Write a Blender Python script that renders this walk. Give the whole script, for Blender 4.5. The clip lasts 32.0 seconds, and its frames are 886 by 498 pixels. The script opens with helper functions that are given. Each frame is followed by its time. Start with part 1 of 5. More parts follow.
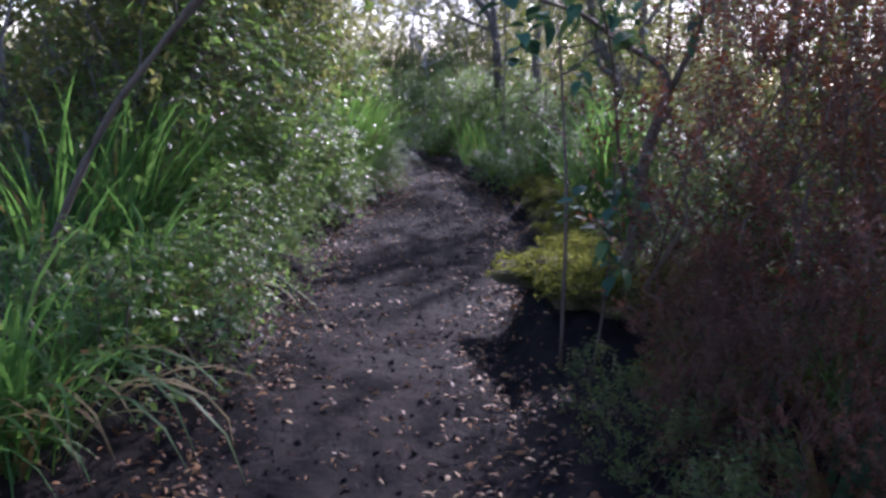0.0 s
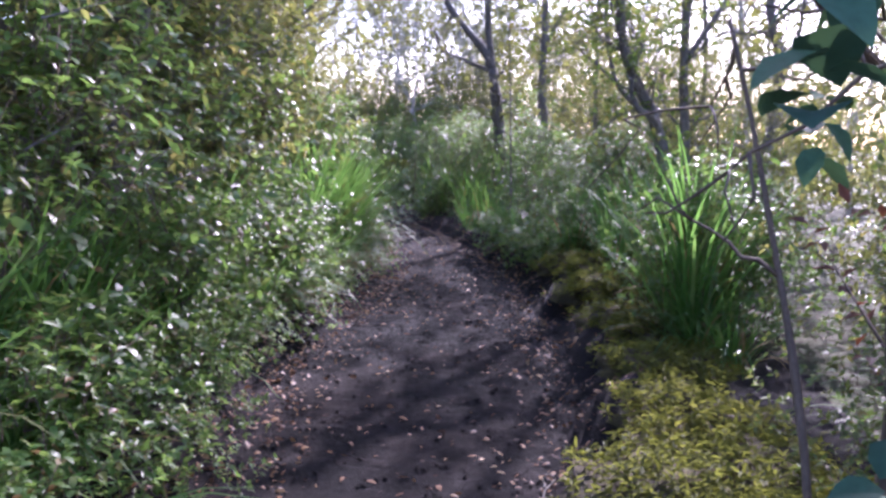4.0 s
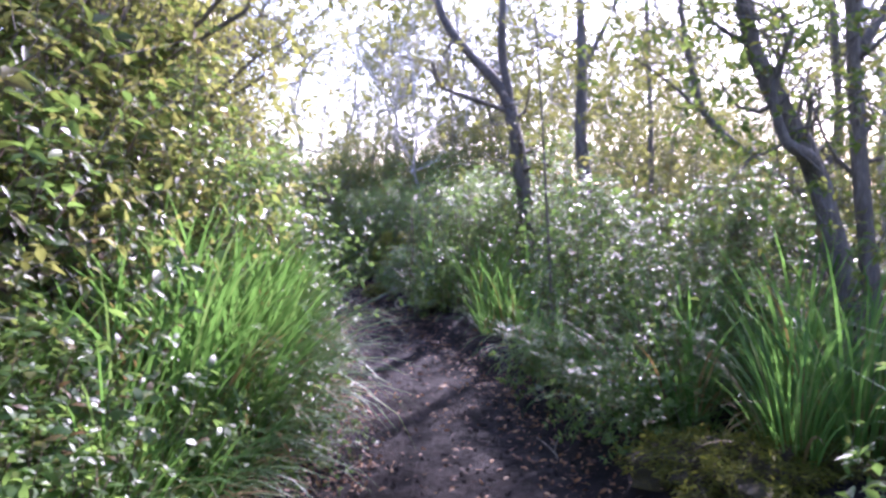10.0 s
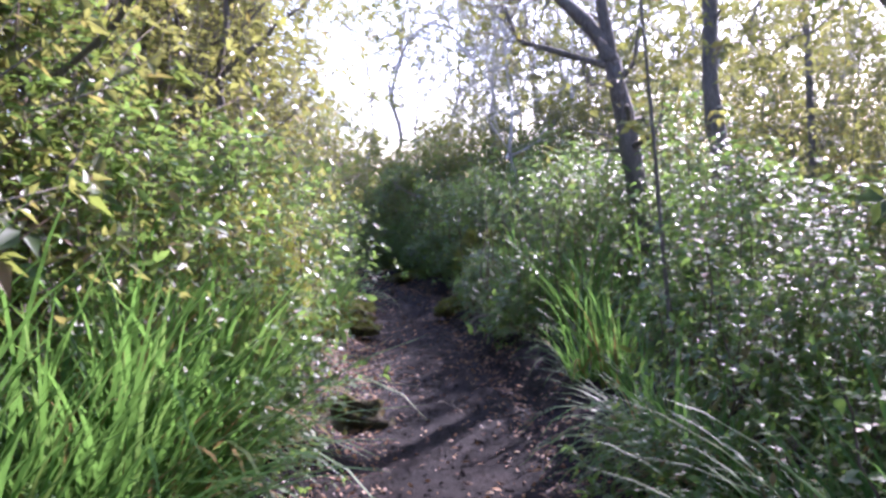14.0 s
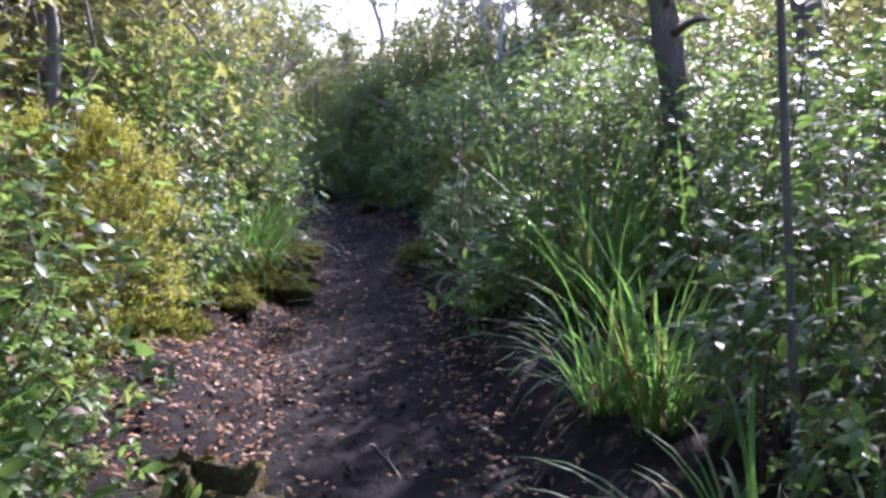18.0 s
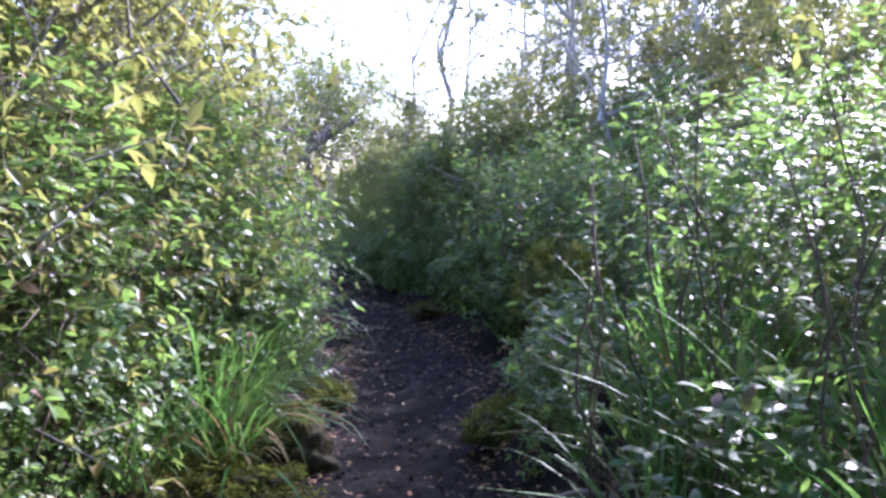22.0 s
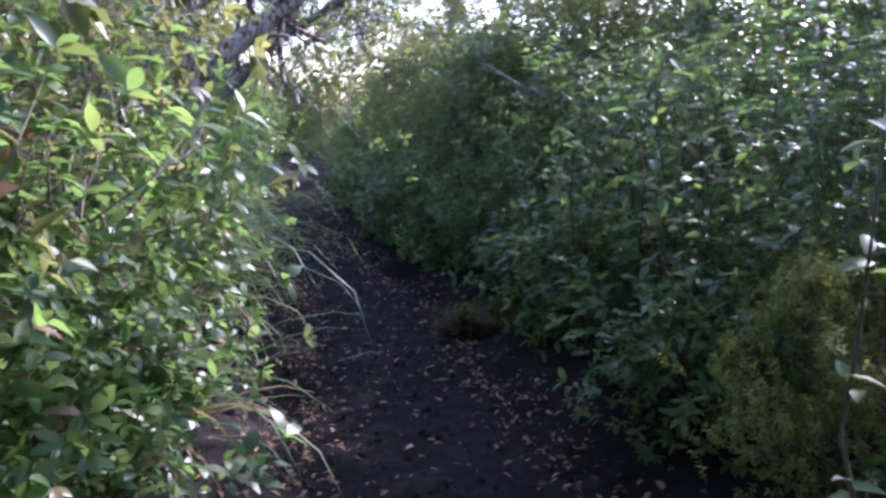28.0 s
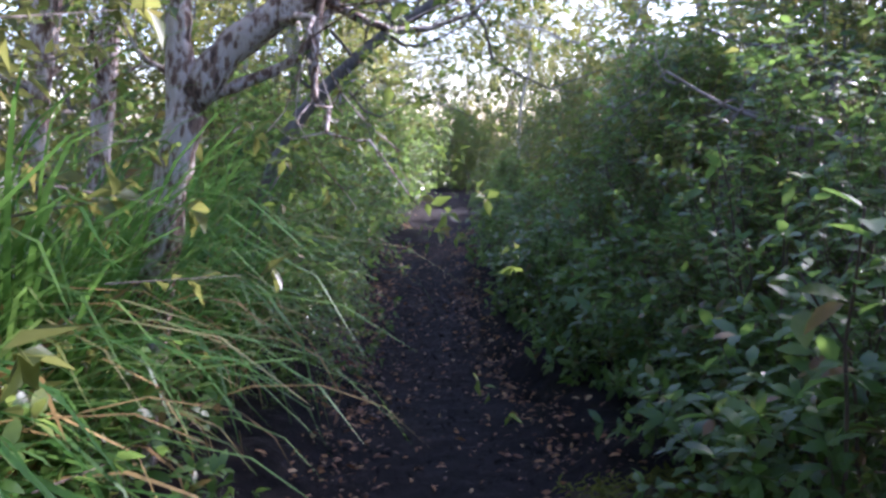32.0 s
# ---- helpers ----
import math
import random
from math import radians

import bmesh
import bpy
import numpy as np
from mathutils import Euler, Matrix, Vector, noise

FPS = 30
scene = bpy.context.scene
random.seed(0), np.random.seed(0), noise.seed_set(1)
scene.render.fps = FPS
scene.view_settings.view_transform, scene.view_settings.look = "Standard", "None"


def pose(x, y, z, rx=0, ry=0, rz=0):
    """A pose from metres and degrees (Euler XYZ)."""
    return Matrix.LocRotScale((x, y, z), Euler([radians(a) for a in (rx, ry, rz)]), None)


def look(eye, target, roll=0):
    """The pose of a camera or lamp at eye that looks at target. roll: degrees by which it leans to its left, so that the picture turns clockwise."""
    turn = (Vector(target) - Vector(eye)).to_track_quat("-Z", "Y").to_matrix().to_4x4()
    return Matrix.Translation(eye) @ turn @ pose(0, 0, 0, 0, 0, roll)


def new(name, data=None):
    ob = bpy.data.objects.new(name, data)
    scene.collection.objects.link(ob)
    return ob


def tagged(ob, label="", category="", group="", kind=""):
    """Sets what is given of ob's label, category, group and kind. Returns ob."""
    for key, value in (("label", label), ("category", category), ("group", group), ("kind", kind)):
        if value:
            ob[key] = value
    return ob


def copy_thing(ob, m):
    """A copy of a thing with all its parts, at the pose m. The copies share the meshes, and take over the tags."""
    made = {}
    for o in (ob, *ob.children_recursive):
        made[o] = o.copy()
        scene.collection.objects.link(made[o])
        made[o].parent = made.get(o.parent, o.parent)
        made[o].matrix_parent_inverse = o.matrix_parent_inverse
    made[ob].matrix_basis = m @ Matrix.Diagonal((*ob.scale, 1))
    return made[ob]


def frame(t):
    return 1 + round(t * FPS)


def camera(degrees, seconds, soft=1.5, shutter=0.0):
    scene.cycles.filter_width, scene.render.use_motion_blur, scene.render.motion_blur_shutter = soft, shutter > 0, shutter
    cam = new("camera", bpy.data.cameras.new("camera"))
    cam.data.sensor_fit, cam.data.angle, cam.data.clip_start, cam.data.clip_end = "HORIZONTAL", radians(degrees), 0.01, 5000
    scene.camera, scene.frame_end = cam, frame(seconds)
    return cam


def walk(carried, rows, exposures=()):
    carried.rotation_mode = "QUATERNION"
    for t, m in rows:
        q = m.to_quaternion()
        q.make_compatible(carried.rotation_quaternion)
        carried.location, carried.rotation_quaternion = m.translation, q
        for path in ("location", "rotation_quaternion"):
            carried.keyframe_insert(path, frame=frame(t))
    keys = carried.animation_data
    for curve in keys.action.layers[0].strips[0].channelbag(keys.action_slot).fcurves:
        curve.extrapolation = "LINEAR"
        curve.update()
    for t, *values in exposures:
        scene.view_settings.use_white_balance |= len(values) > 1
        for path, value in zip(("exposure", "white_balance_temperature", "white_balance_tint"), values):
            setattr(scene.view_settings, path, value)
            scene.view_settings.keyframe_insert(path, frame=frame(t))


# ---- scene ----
cam = camera(54.6, 32.0, soft=2.9)
PATH = [
    (0, (0.022, 0.051, 1.555), (0.03, 2.018, 1.195), 3.3),
    (0.5, (0.116, 0.405, 1.554), (0.064, 2.388, 1.301), 0.5),
    (1, (0.133, 0.634, 1.546), (0.086, 2.625, 1.36), 0.1),
    (1.5, (0.064, 0.96, 1.639), (0.047, 2.952, 1.454), -1.9),
    (2, (0.026, 1.25, 1.628), (0.036, 3.246, 1.502), -0.8),
    (2.5, (0.082, 1.628, 1.63), (-0.047, 3.622, 1.538), -2.7),
    (3, (0.036, 2.005, 1.593), (-0.028, 4.0, 1.467), -3.1),
    (3.5, (-0.051, 2.383, 1.662), (-0.004, 4.366, 1.408), 1.2),
    (5.5, (-0.18, 3.844, 1.57), (-0.204, 5.826, 1.304), 1.0),
    (6, (-0.162, 4.252, 1.638), (-0.2, 6.235, 1.375), -0.3),
    (6.5, (-0.189, 4.651, 1.601), (-0.213, 6.638, 1.375), 2.0),
    (7, (-0.201, 5.043, 1.643), (-0.142, 7.024, 1.373), 1.4),
    (7.5, (-0.137, 5.429, 1.635), (-0.085, 7.414, 1.392), 0.1),
    (8, (-0.127, 5.669, 1.674), (-0.109, 7.653, 1.428), -0.1),
    (8.5, (-0.103, 6.138, 1.701), (-0.002, 8.122, 1.466), 0.6),
    (9, (-0.106, 6.433, 1.731), (-0.026, 8.419, 1.51), -0.2),
    (9.5, (-0.003, 6.807, 1.786), (-0.033, 8.803, 1.672), 0.1),
    (10, (0.077, 7.172, 1.716), (0.06, 9.169, 1.595), -0.8),
    (10.5, (0.084, 7.597, 1.741), (0.208, 9.588, 1.603), -1.6),
    (11, (0.071, 7.917, 1.665), (0.064, 9.913, 1.534), -2.1),
    (11.5, (0.179, 8.26, 1.73), (0.17, 10.253, 1.559), -2.8),
    (12, (0.248, 8.539, 1.668), (0.39, 10.526, 1.486), 1.3),
    (12.5, (0.306, 8.923, 1.779), (0.386, 10.908, 1.546), -0.2),
    (13, (0.352, 9.31, 1.693), (0.211, 11.298, 1.532), -0.6),
    (13.5, (0.475, 9.712, 1.748), (0.184, 11.681, 1.555), -3.5),
    (14, (0.517, 10.046, 1.698), (0.203, 12.017, 1.565), -3.3),
    (14.5, (0.445, 10.429, 1.798), (0.259, 12.415, 1.657), -0.3),
    (16.5, (0.372, 11.818, 1.697), (0.114, 13.794, 1.523), -3.6),
    (17, (0.46, 12.083, 1.64), (0.117, 14.049, 1.519), -1.9),
    (17.5, (0.479, 12.415, 1.581), (0.089, 14.355, 1.29), -1.1),
    (18, (0.412, 12.734, 1.68), (0.099, 14.68, 1.339), -3.4),
    (18.5, (0.332, 13.141, 1.602), (-0.037, 15.087, 1.328), -1.5),
    (19, (0.244, 13.446, 1.641), (-0.192, 15.369, 1.305), -3.0),
    (19.5, (0.158, 13.864, 1.629), (-0.066, 15.824, 1.301), 1.5),
    (20, (0.118, 14.258, 1.562), (-0.184, 16.204, 1.214), -2.5),
    (20.5, (0.187, 14.649, 1.65), (-0.318, 16.541, 1.245), -2.6),
    (21, (-0.068, 15.046, 1.553), (-0.373, 17.005, 1.287), -0.1),
    (21.5, (-0.212, 15.303, 1.575), (-0.434, 17.277, 1.342), 1.5),
    (22, (-0.26, 15.92, 1.622), (-0.721, 17.86, 1.467), -3.0),
    (22.5, (-0.363, 16.205, 1.631), (-0.798, 18.155, 1.53), -1.5),
    (23, (-0.501, 16.445, 1.672), (-0.76, 18.417, 1.46), -2.5),
    (23.5, (-0.57, 16.774, 1.581), (-0.841, 18.737, 1.31), -2.4),
    (24, (-0.639, 17.147, 1.63), (-0.967, 19.106, 1.396), -4.1),
    (24.5, (-0.85, 17.498, 1.658), (-1.034, 19.474, 1.409), -1.3),
    (26.5, (-1.269, 19.354, 1.556), (-1.652, 21.289, 1.229), 1.4),
    (27, (-1.281, 19.686, 1.562), (-1.862, 21.578, 1.279), -1.5),
    (27.5, (-1.345, 19.906, 1.534), (-1.95, 21.796, 1.285), -0.4),
    (28, (-1.481, 20.195, 1.536), (-2.007, 22.096, 1.201), 0.1),
    (28.5, (-1.543, 20.491, 1.491), (-2.131, 22.383, 1.219), -2.3),
    (29, (-1.576, 20.778, 1.528), (-2.12, 22.683, 1.249), -0.7),
    (29.5, (-1.697, 21.049, 1.506), (-2.176, 22.972, 1.236), -0.8),
    (30, (-1.797, 21.327, 1.516), (-2.292, 23.243, 1.226), -1.2),
    (30.5, (-1.833, 21.64, 1.477), (-2.476, 23.522, 1.271), -0.6),
    (31, (-1.815, 21.951, 1.489), (-2.556, 23.79, 1.23), -2.9),
    (31.5, (-1.868, 22.275, 1.519), (-2.716, 24.068, 1.256), -0.7),
    (32, (-1.942, 22.568, 1.52), (-2.87, 24.319, 1.257), -0.0),
]
EXPOSURES = [(0, 1.3, 5510, 35), (1.5, 1.55, 5500, 42), (4, 1.87, 5550, 43), (7, 2.12, 5550, 44), (9, 2.12, 5550, 44), (11, 2.27, 5500, 46), (14, 2.09, 5650, 42), (17, 2.01, 5710, 37), (20, 2.02, 5410, 33), (21, 2.22, 5360, 34), (22, 2.27, 5360, 35), (24, 2.08, 5360, 36), (28, 2.2, 5370, 38), (32, 2.22, 5600, 35)]
walk(cam, [(t, look(eye, target, roll)) for t, eye, target, roll in PATH], EXPOSURES)
# ---- light ----
SUN_AZ, SUN_EL = 22.0, 32.0
world = bpy.data.worlds.new("sky")
scene.world = world
world.use_nodes = True
wn = world.node_tree.nodes
sky = wn.new("ShaderNodeTexSky")
sky.sky_type = "NISHITA"
sky.sun_disc = False
sky.sun_elevation = radians(SUN_EL)
sky.sun_rotation = radians(SUN_AZ)
sky.air_density, sky.dust_density, sky.ozone_density = 1.0, 1.0, 1.0
world.node_tree.links.new(sky.outputs[0], wn["Background"].inputs[0])
wn["Background"].inputs[1].default_value = 0.15
sun_data = bpy.data.lights.new("sun", "SUN")
sun_data.energy, sun_data.angle, sun_data.color = 4.4, radians(1.0), (1.0, 0.95, 0.85)
sun = new("sun", sun_data)
sun.matrix_world = look((0, 0, 0), (-math.sin(radians(SUN_AZ)) * math.cos(radians(SUN_EL)),
                                    -math.cos(radians(SUN_AZ)) * math.cos(radians(SUN_EL)), -math.sin(radians(SUN_EL))))

# ---- materials ----


def shader(name):
    m = bpy.data.materials.new(name)
    m.use_nodes = True
    nt = m.node_tree
    return m, nt, nt.nodes, nt.links, nt.nodes["Principled BSDF"]


def ramp(nt, fac, stops):
    r = nt.nodes.new("ShaderNodeValToRGB")
    els = r.color_ramp.elements
    while len(els) < len(stops):
        els.new(0.5)
    for e, (p, c) in zip(els, stops):
        e.position, e.color = p, (*c, 1)
    nt.links.new(fac, r.inputs[0])
    return r.outputs[0]


def noise_tex(nt, scale, detail=4.0, rough=0.6):
    c = nt.nodes.new("ShaderNodeTexCoord")
    n = nt.nodes.new("ShaderNodeTexNoise")
    n.inputs["Scale"].default_value, n.inputs["Detail"].default_value = scale, detail
    n.inputs["Roughness"].default_value = rough
    nt.links.new(c.outputs["Object"], n.inputs["Vector"])
    return n.outputs["Fac"]


def leaf_mat(name, stops, rough=0.47, trans=0.45, tcol=(0.32, 0.42, 0.09), spec=0.4, island=True):
    """Thin leaf: glossy skin, part of the light passes through."""
    m, nt, nodes, links, bs = shader(name)
    if island:
        g = nodes.new("ShaderNodeNewGeometry").outputs["Random Per Island"]
    else:
        g = nodes.new("ShaderNodeObjectInfo").outputs["Random"]
    col = ramp(nt, g, stops)
    mottled = nodes.new("ShaderNodeMixRGB")
    mottled.blend_type = "MULTIPLY"
    mottled.inputs[0].default_value = 0.6
    links.new(col, mottled.inputs[1])
    links.new(ramp(nt, noise_tex(nt, 45.0), [(0.3, (0.6, 0.6, 0.5)), (0.7, (1.15, 1.15, 1.1))]), mottled.inputs[2])
    plant = nodes.new("ShaderNodeMixRGB")
    plant.blend_type = "MULTIPLY"
    plant.inputs[0].default_value = 1.0
    links.new(mottled.outputs[0], plant.inputs[1])
    links.new(ramp(nt, nodes.new("ShaderNodeObjectInfo").outputs["Random"], [(0.0, (0.62, 0.68, 0.72)), (0.5, (1.0, 1.0, 0.95)), (1.0, (1.18, 1.1, 0.95))]), plant.inputs[2])
    mottled = plant
    links.new(mottled.outputs[0], bs.inputs["Base Color"])
    bs.inputs["Roughness"].default_value = rough
    bs.inputs["Specular IOR Level"].default_value = spec
    tr = nodes.new("ShaderNodeBsdfTranslucent")
    tmix = nodes.new("ShaderNodeMixRGB")
    tmix.blend_type = "MIX"
    tmix.inputs[0].default_value = 0.62
    links.new(mottled.outputs[0], tmix.inputs[1])
    tmix.inputs[2].default_value = (*tcol, 1)
    links.new(tmix.outputs[0], tr.inputs["Color"])
    mix = nodes.new("ShaderNodeMixShader")
    mix.inputs[0].default_value = trans
    links.new(bs.outputs[0], mix.inputs[1])
    links.new(tr.outputs[0], mix.inputs[2])
    links.new(mix.outputs[0], nodes["Material Output"].inputs["Surface"])
    return m


def rough_mat(name, stops, scale, rough=0.9, bump=0.5, dist=0.01, stretch=None, fine=None):
    m, nt, nodes, links, bs = shader(name)
    c = nodes.new("ShaderNodeTexCoord")
    mp = nodes.new("ShaderNodeMapping")
    if stretch:
        mp.inputs["Scale"].default_value = stretch
    links.new(c.outputs["Object"], mp.inputs["Vector"])
    n = nodes.new("ShaderNodeTexNoise")
    n.inputs["Scale"].default_value, n.inputs["Detail"].default_value, n.inputs["Roughness"].default_value = scale, 8.0, 0.65
    links.new(mp.outputs[0], n.inputs["Vector"])
    n2 = nodes.new("ShaderNodeTexNoise")
    n2.inputs["Scale"].default_value, n2.inputs["Detail"].default_value = (fine or scale * 9), 5.0
    links.new(mp.outputs[0], n2.inputs["Vector"])
    mixf = nodes.new("ShaderNodeMath")
    mixf.operation = "MULTIPLY_ADD"
    links.new(n2.outputs["Fac"], mixf.inputs[0])
    mixf.inputs[1].default_value = 0.5
    half = nodes.new("ShaderNodeMath")
    half.operation = "MULTIPLY"
    links.new(n.outputs["Fac"], half.inputs[0])
    half.inputs[1].default_value = 0.5
    links.new(half.outputs[0], mixf.inputs[2])
    links.new(ramp(nt, mixf.outputs[0], stops), bs.inputs["Base Color"])
    bs.inputs["Roughness"].default_value = rough
    b = nodes.new("ShaderNodeBump")
    b.inputs["Strength"].default_value, b.inputs["Distance"].default_value = bump, dist
    links.new(mixf.outputs[0], b.inputs["Height"])
    links.new(b.outputs[0], bs.inputs["Normal"])
    return m


M_GLOSS = leaf_mat("glossy_leaf", [(0.0, (0.035, 0.085, 0.02)), (0.4, (0.065, 0.145, 0.03)), (0.75, (0.105, 0.185, 0.042)), (0.88, (0.15, 0.18, 0.045)), (0.925, (0.22, 0.13, 0.05)), (1.0, (0.16, 0.06, 0.03))], trans=0.46, tcol=(0.30, 0.48, 0.10), spec=0.45, rough=0.43)
M_BLUE = leaf_mat("bluish_leaf", [(0.0, (0.03, 0.08, 0.05)), (0.6, (0.045, 0.11, 0.065)), (1.0, (0.09, 0.15, 0.06))], rough=0.7, trans=0.14, spec=0.2, tcol=(0.15, 0.3, 0.12))
M_DARK = leaf_mat("dark_leaf", [(0.0, (0.032, 0.07, 0.018)), (0.55, (0.07, 0.115, 0.027)), (0.8, (0.12, 0.13, 0.035)), (0.89, (0.18, 0.09, 0.035)), (1.0, (0.12, 0.055, 0.03))], trans=0.42, tcol=(0.30, 0.42, 0.08))
M_OLIVE = leaf_mat("olive_leaf", [(0.0, (0.06, 0.09, 0.025)), (0.5, (0.10, 0.13, 0.03)), (0.86, (0.15, 0.155, 0.04)), (0.93, (0.19, 0.10, 0.04)), (1.0, (0.16, 0.08, 0.03))], rough=0.4, trans=0.5, tcol=(0.40, 0.41, 0.11))
M_YELLOW = leaf_mat("yellow_leaf", [(0.0, (0.12, 0.16, 0.02)), (0.6, (0.21, 0.24, 0.03)), (1.0, (0.28, 0.24, 0.04))], rough=0.55, trans=0.48, tcol=(0.46, 0.48, 0.06))
M_BROWN = leaf_mat("dead_leaf", [(0.0, (0.08, 0.03, 0.018)), (0.6, (0.16, 0.06, 0.032)), (1.0, (0.24, 0.10, 0.05))], rough=0.7, trans=0.3, tcol=(0.3, 0.1, 0.04))
M_GRASS = leaf_mat("sedge_blade", [(0.0, (0.03, 0.10, 0.022)), (0.5, (0.055, 0.15, 0.03)), (0.8, (0.10, 0.20, 0.05)), (1.0, (0.26, 0.23, 0.11))], rough=0.5, trans=0.47, tcol=(0.24, 0.48, 0.09), spec=0.3)
M_BLADE = leaf_mat("blue_green_blade", [(0.0, (0.03, 0.09, 0.05)), (0.6, (0.05, 0.13, 0.07)), (1.0, (0.08, 0.16, 0.08))], rough=0.4, trans=0.3, tcol=(0.12, 0.34, 0.14), spec=0.5)
M_STRAW = leaf_mat("dry_blade", [(0.0, (0.22, 0.15, 0.06)), (0.6, (0.32, 0.24, 0.11)), (1.0, (0.16, 0.09, 0.04))], rough=0.7, trans=0.35, tcol=(0.4, 0.28, 0.1), spec=0.2)
M_LITTER = leaf_mat("fallen_leaf", [(0.0, (0.06, 0.028, 0.018)), (0.45, (0.19, 0.08, 0.036)), (0.8, (0.35, 0.165, 0.066)), (1.0, (0.40, 0.26, 0.14))], rough=0.6, spec=0.3, trans=0.1, tcol=(0.3, 0.15, 0.05))
M_LITTER_ONE = leaf_mat("fallen_leaf_single", [(0.0, (0.06, 0.028, 0.018)), (0.45, (0.19, 0.08, 0.036)), (0.8, (0.35, 0.165, 0.066)), (1.0, (0.40, 0.26, 0.14))], rough=0.6, spec=0.3, trans=0.1, tcol=(0.3, 0.15, 0.05), island=False)
M_MOSS = leaf_mat("moss_frond", [(0.0, (0.04, 0.05, 0.014)), (0.6, (0.10, 0.11, 0.022)), (1.0, (0.18, 0.17, 0.035))], rough=0.75, trans=0.4, tcol=(0.34, 0.37, 0.06), spec=0.2)
M_MOSSBED = rough_mat("moss_bed", [(0.35, (0.022, 0.014, 0.008)), (0.5, (0.06, 0.045, 0.014)), (0.65, (0.12, 0.10, 0.02))], 14.0, 0.95, 1.0, 0.04)
M_BARK = rough_mat("grey_bark", [(0.3, (0.06, 0.052, 0.045)), (0.55, (0.16, 0.14, 0.12)), (0.75, (0.30, 0.27, 0.24))], 7.0, 0.9, 0.9, 0.015, (1, 1, 0.25))
M_PAPER = rough_mat("pale_peeling_bark", [(0.38, (0.06, 0.035, 0.025)), (0.47, (0.22, 0.14, 0.10)), (0.52, (0.50, 0.42, 0.36)), (0.7, (0.62, 0.55, 0.49))], 11.0, 0.85, 1.0, 0.03, (1, 1, 0.45), 40.0)
# far trees' bark: haze is put into the colour as a paler grey
M_HAZE_BARK = rough_mat("haze_paled_bark", [(0.3, (0.28, 0.25, 0.21)), (0.55, (0.42, 0.39, 0.34)), (0.75, (0.55, 0.52, 0.46))], 6.0, 0.85, 0.5, 0.008, (1, 1, 0.3))
M_STEM = rough_mat("brown_stem", [(0.3, (0.05, 0.035, 0.022)), (0.6, (0.13, 0.09, 0.06)), (0.8, (0.22, 0.17, 0.12))], 20.0, 0.8, 0.4, 0.003, (1, 1, 0.3))
M_ROOT = rough_mat("weathered_root", [(0.3, (0.10, 0.08, 0.06)), (0.6, (0.25, 0.21, 0.17)), (0.8, (0.35, 0.3, 0.25))], 15.0, 0.8, 0.5, 0.004)


def soil_mat():
    m, nt, nodes, links, bs = shader("dark_soil")
    big = noise_tex(nt, 0.9, 5.0)
    mid = noise_tex(nt, 9.0, 8.0, 0.7)
    fine = noise_tex(nt, 110.0, 4.0, 0.7)
    c1 = ramp(nt, mid, [(0.3, (0.009, 0.0075, 0.008)), (0.55, (0.02, 0.0165, 0.0168)), (0.75, (0.038, 0.031, 0.029))])
    c2 = ramp(nt, big, [(0.35, (0.7, 0.7, 0.72)), (0.65, (1.5, 1.4, 1.3))])
    mx = nodes.new("ShaderNodeMixRGB")
    mx.blend_type = "MULTIPLY"
    mx.inputs[0].default_value = 1.0
    links.new(c1, mx.inputs[1])
    links.new(c2, mx.inputs[2])
    links.new(mx.outputs[0], bs.inputs["Base Color"])
    links.new(ramp(nt, big, [(0.35, (0.8, 0.8, 0.8)), (0.65, (0.98, 0.98, 0.98))]), bs.inputs["Roughness"])
    bs.inputs["Specular IOR Level"].default_value = 0.12
    add = nodes.new("ShaderNodeMath")
    add.operation = "MULTIPLY_ADD"
    links.new(fine, add.inputs[0])
    add.inputs[1].default_value = 0.35
    links.new(mid, add.inputs[2])
    b = nodes.new("ShaderNodeBump")
    b.inputs["Strength"].default_value, b.inputs["Distance"].default_value = 1.0, 0.035
    links.new(add.outputs[0], b.inputs["Height"])
    links.new(b.outputs[0], bs.inputs["Normal"])
    return m


M_SOIL = soil_mat()
M_FLOOR = rough_mat("leafy_forest_floor", [(0.32, (0.02, 0.016, 0.01)), (0.46, (0.06, 0.05, 0.022)), (0.58, (0.05, 0.065, 0.02)), (0.75, (0.14, 0.10, 0.05))], 2.2, 0.95, 1.0, 0.04, None, 26.0)

# ---- the plan: the track's edges, by distance ahead ----
YS = [-8, 3.4, 5, 8, 10.5, 12, 14.2, 16.7, 18.8, 20.5, 23, 24.5, 26, 28.2, 29.5, 32, 38.3, 44, 52]
LEFT = [-0.9, -0.98, -0.96, -1.15, -0.75, -0.6, -0.82, -1.3, -1.85, -2.28, -2.87, -3.5, -4.25, -5.6, -6.3, -7.75, -10.4, -13.0, -19.0]
RIGHT = [0.6, 0.42, 0.42, 0.88, 0.85, 0.9, 0.55, 0.0, -0.65, -1.1, -1.5, -2.4, -3.05, -4.6, -5.35, -6.65, -9.4, -11.9, -17.0]
GY = [0, 5, 8, 10, 13, 16, 19, 22, 25, 28]
GZ = [0, 0.04, 0.09, 0.10, 0.08, 0.07, 0.06, 0.05, 0.04, 0.0]
BANK_Y = [0, 3.8, 5.1, 6.5, 8, 11, 13, 16, 20, 30]
BANK_R = [0.10, 0.12, 0.38, 0.32, 0.26, 0.22, 0.14, 0.14, 0.14, 0.12]
BANK_L = [0.12, 0.12, 0.12, 0.14, 0.14, 0.12, 0.14, 0.34, 0.16, 0.14]


def left(y):
    return np.interp(y, YS, LEFT)


def right(y):
    return np.interp(y, YS, RIGHT)


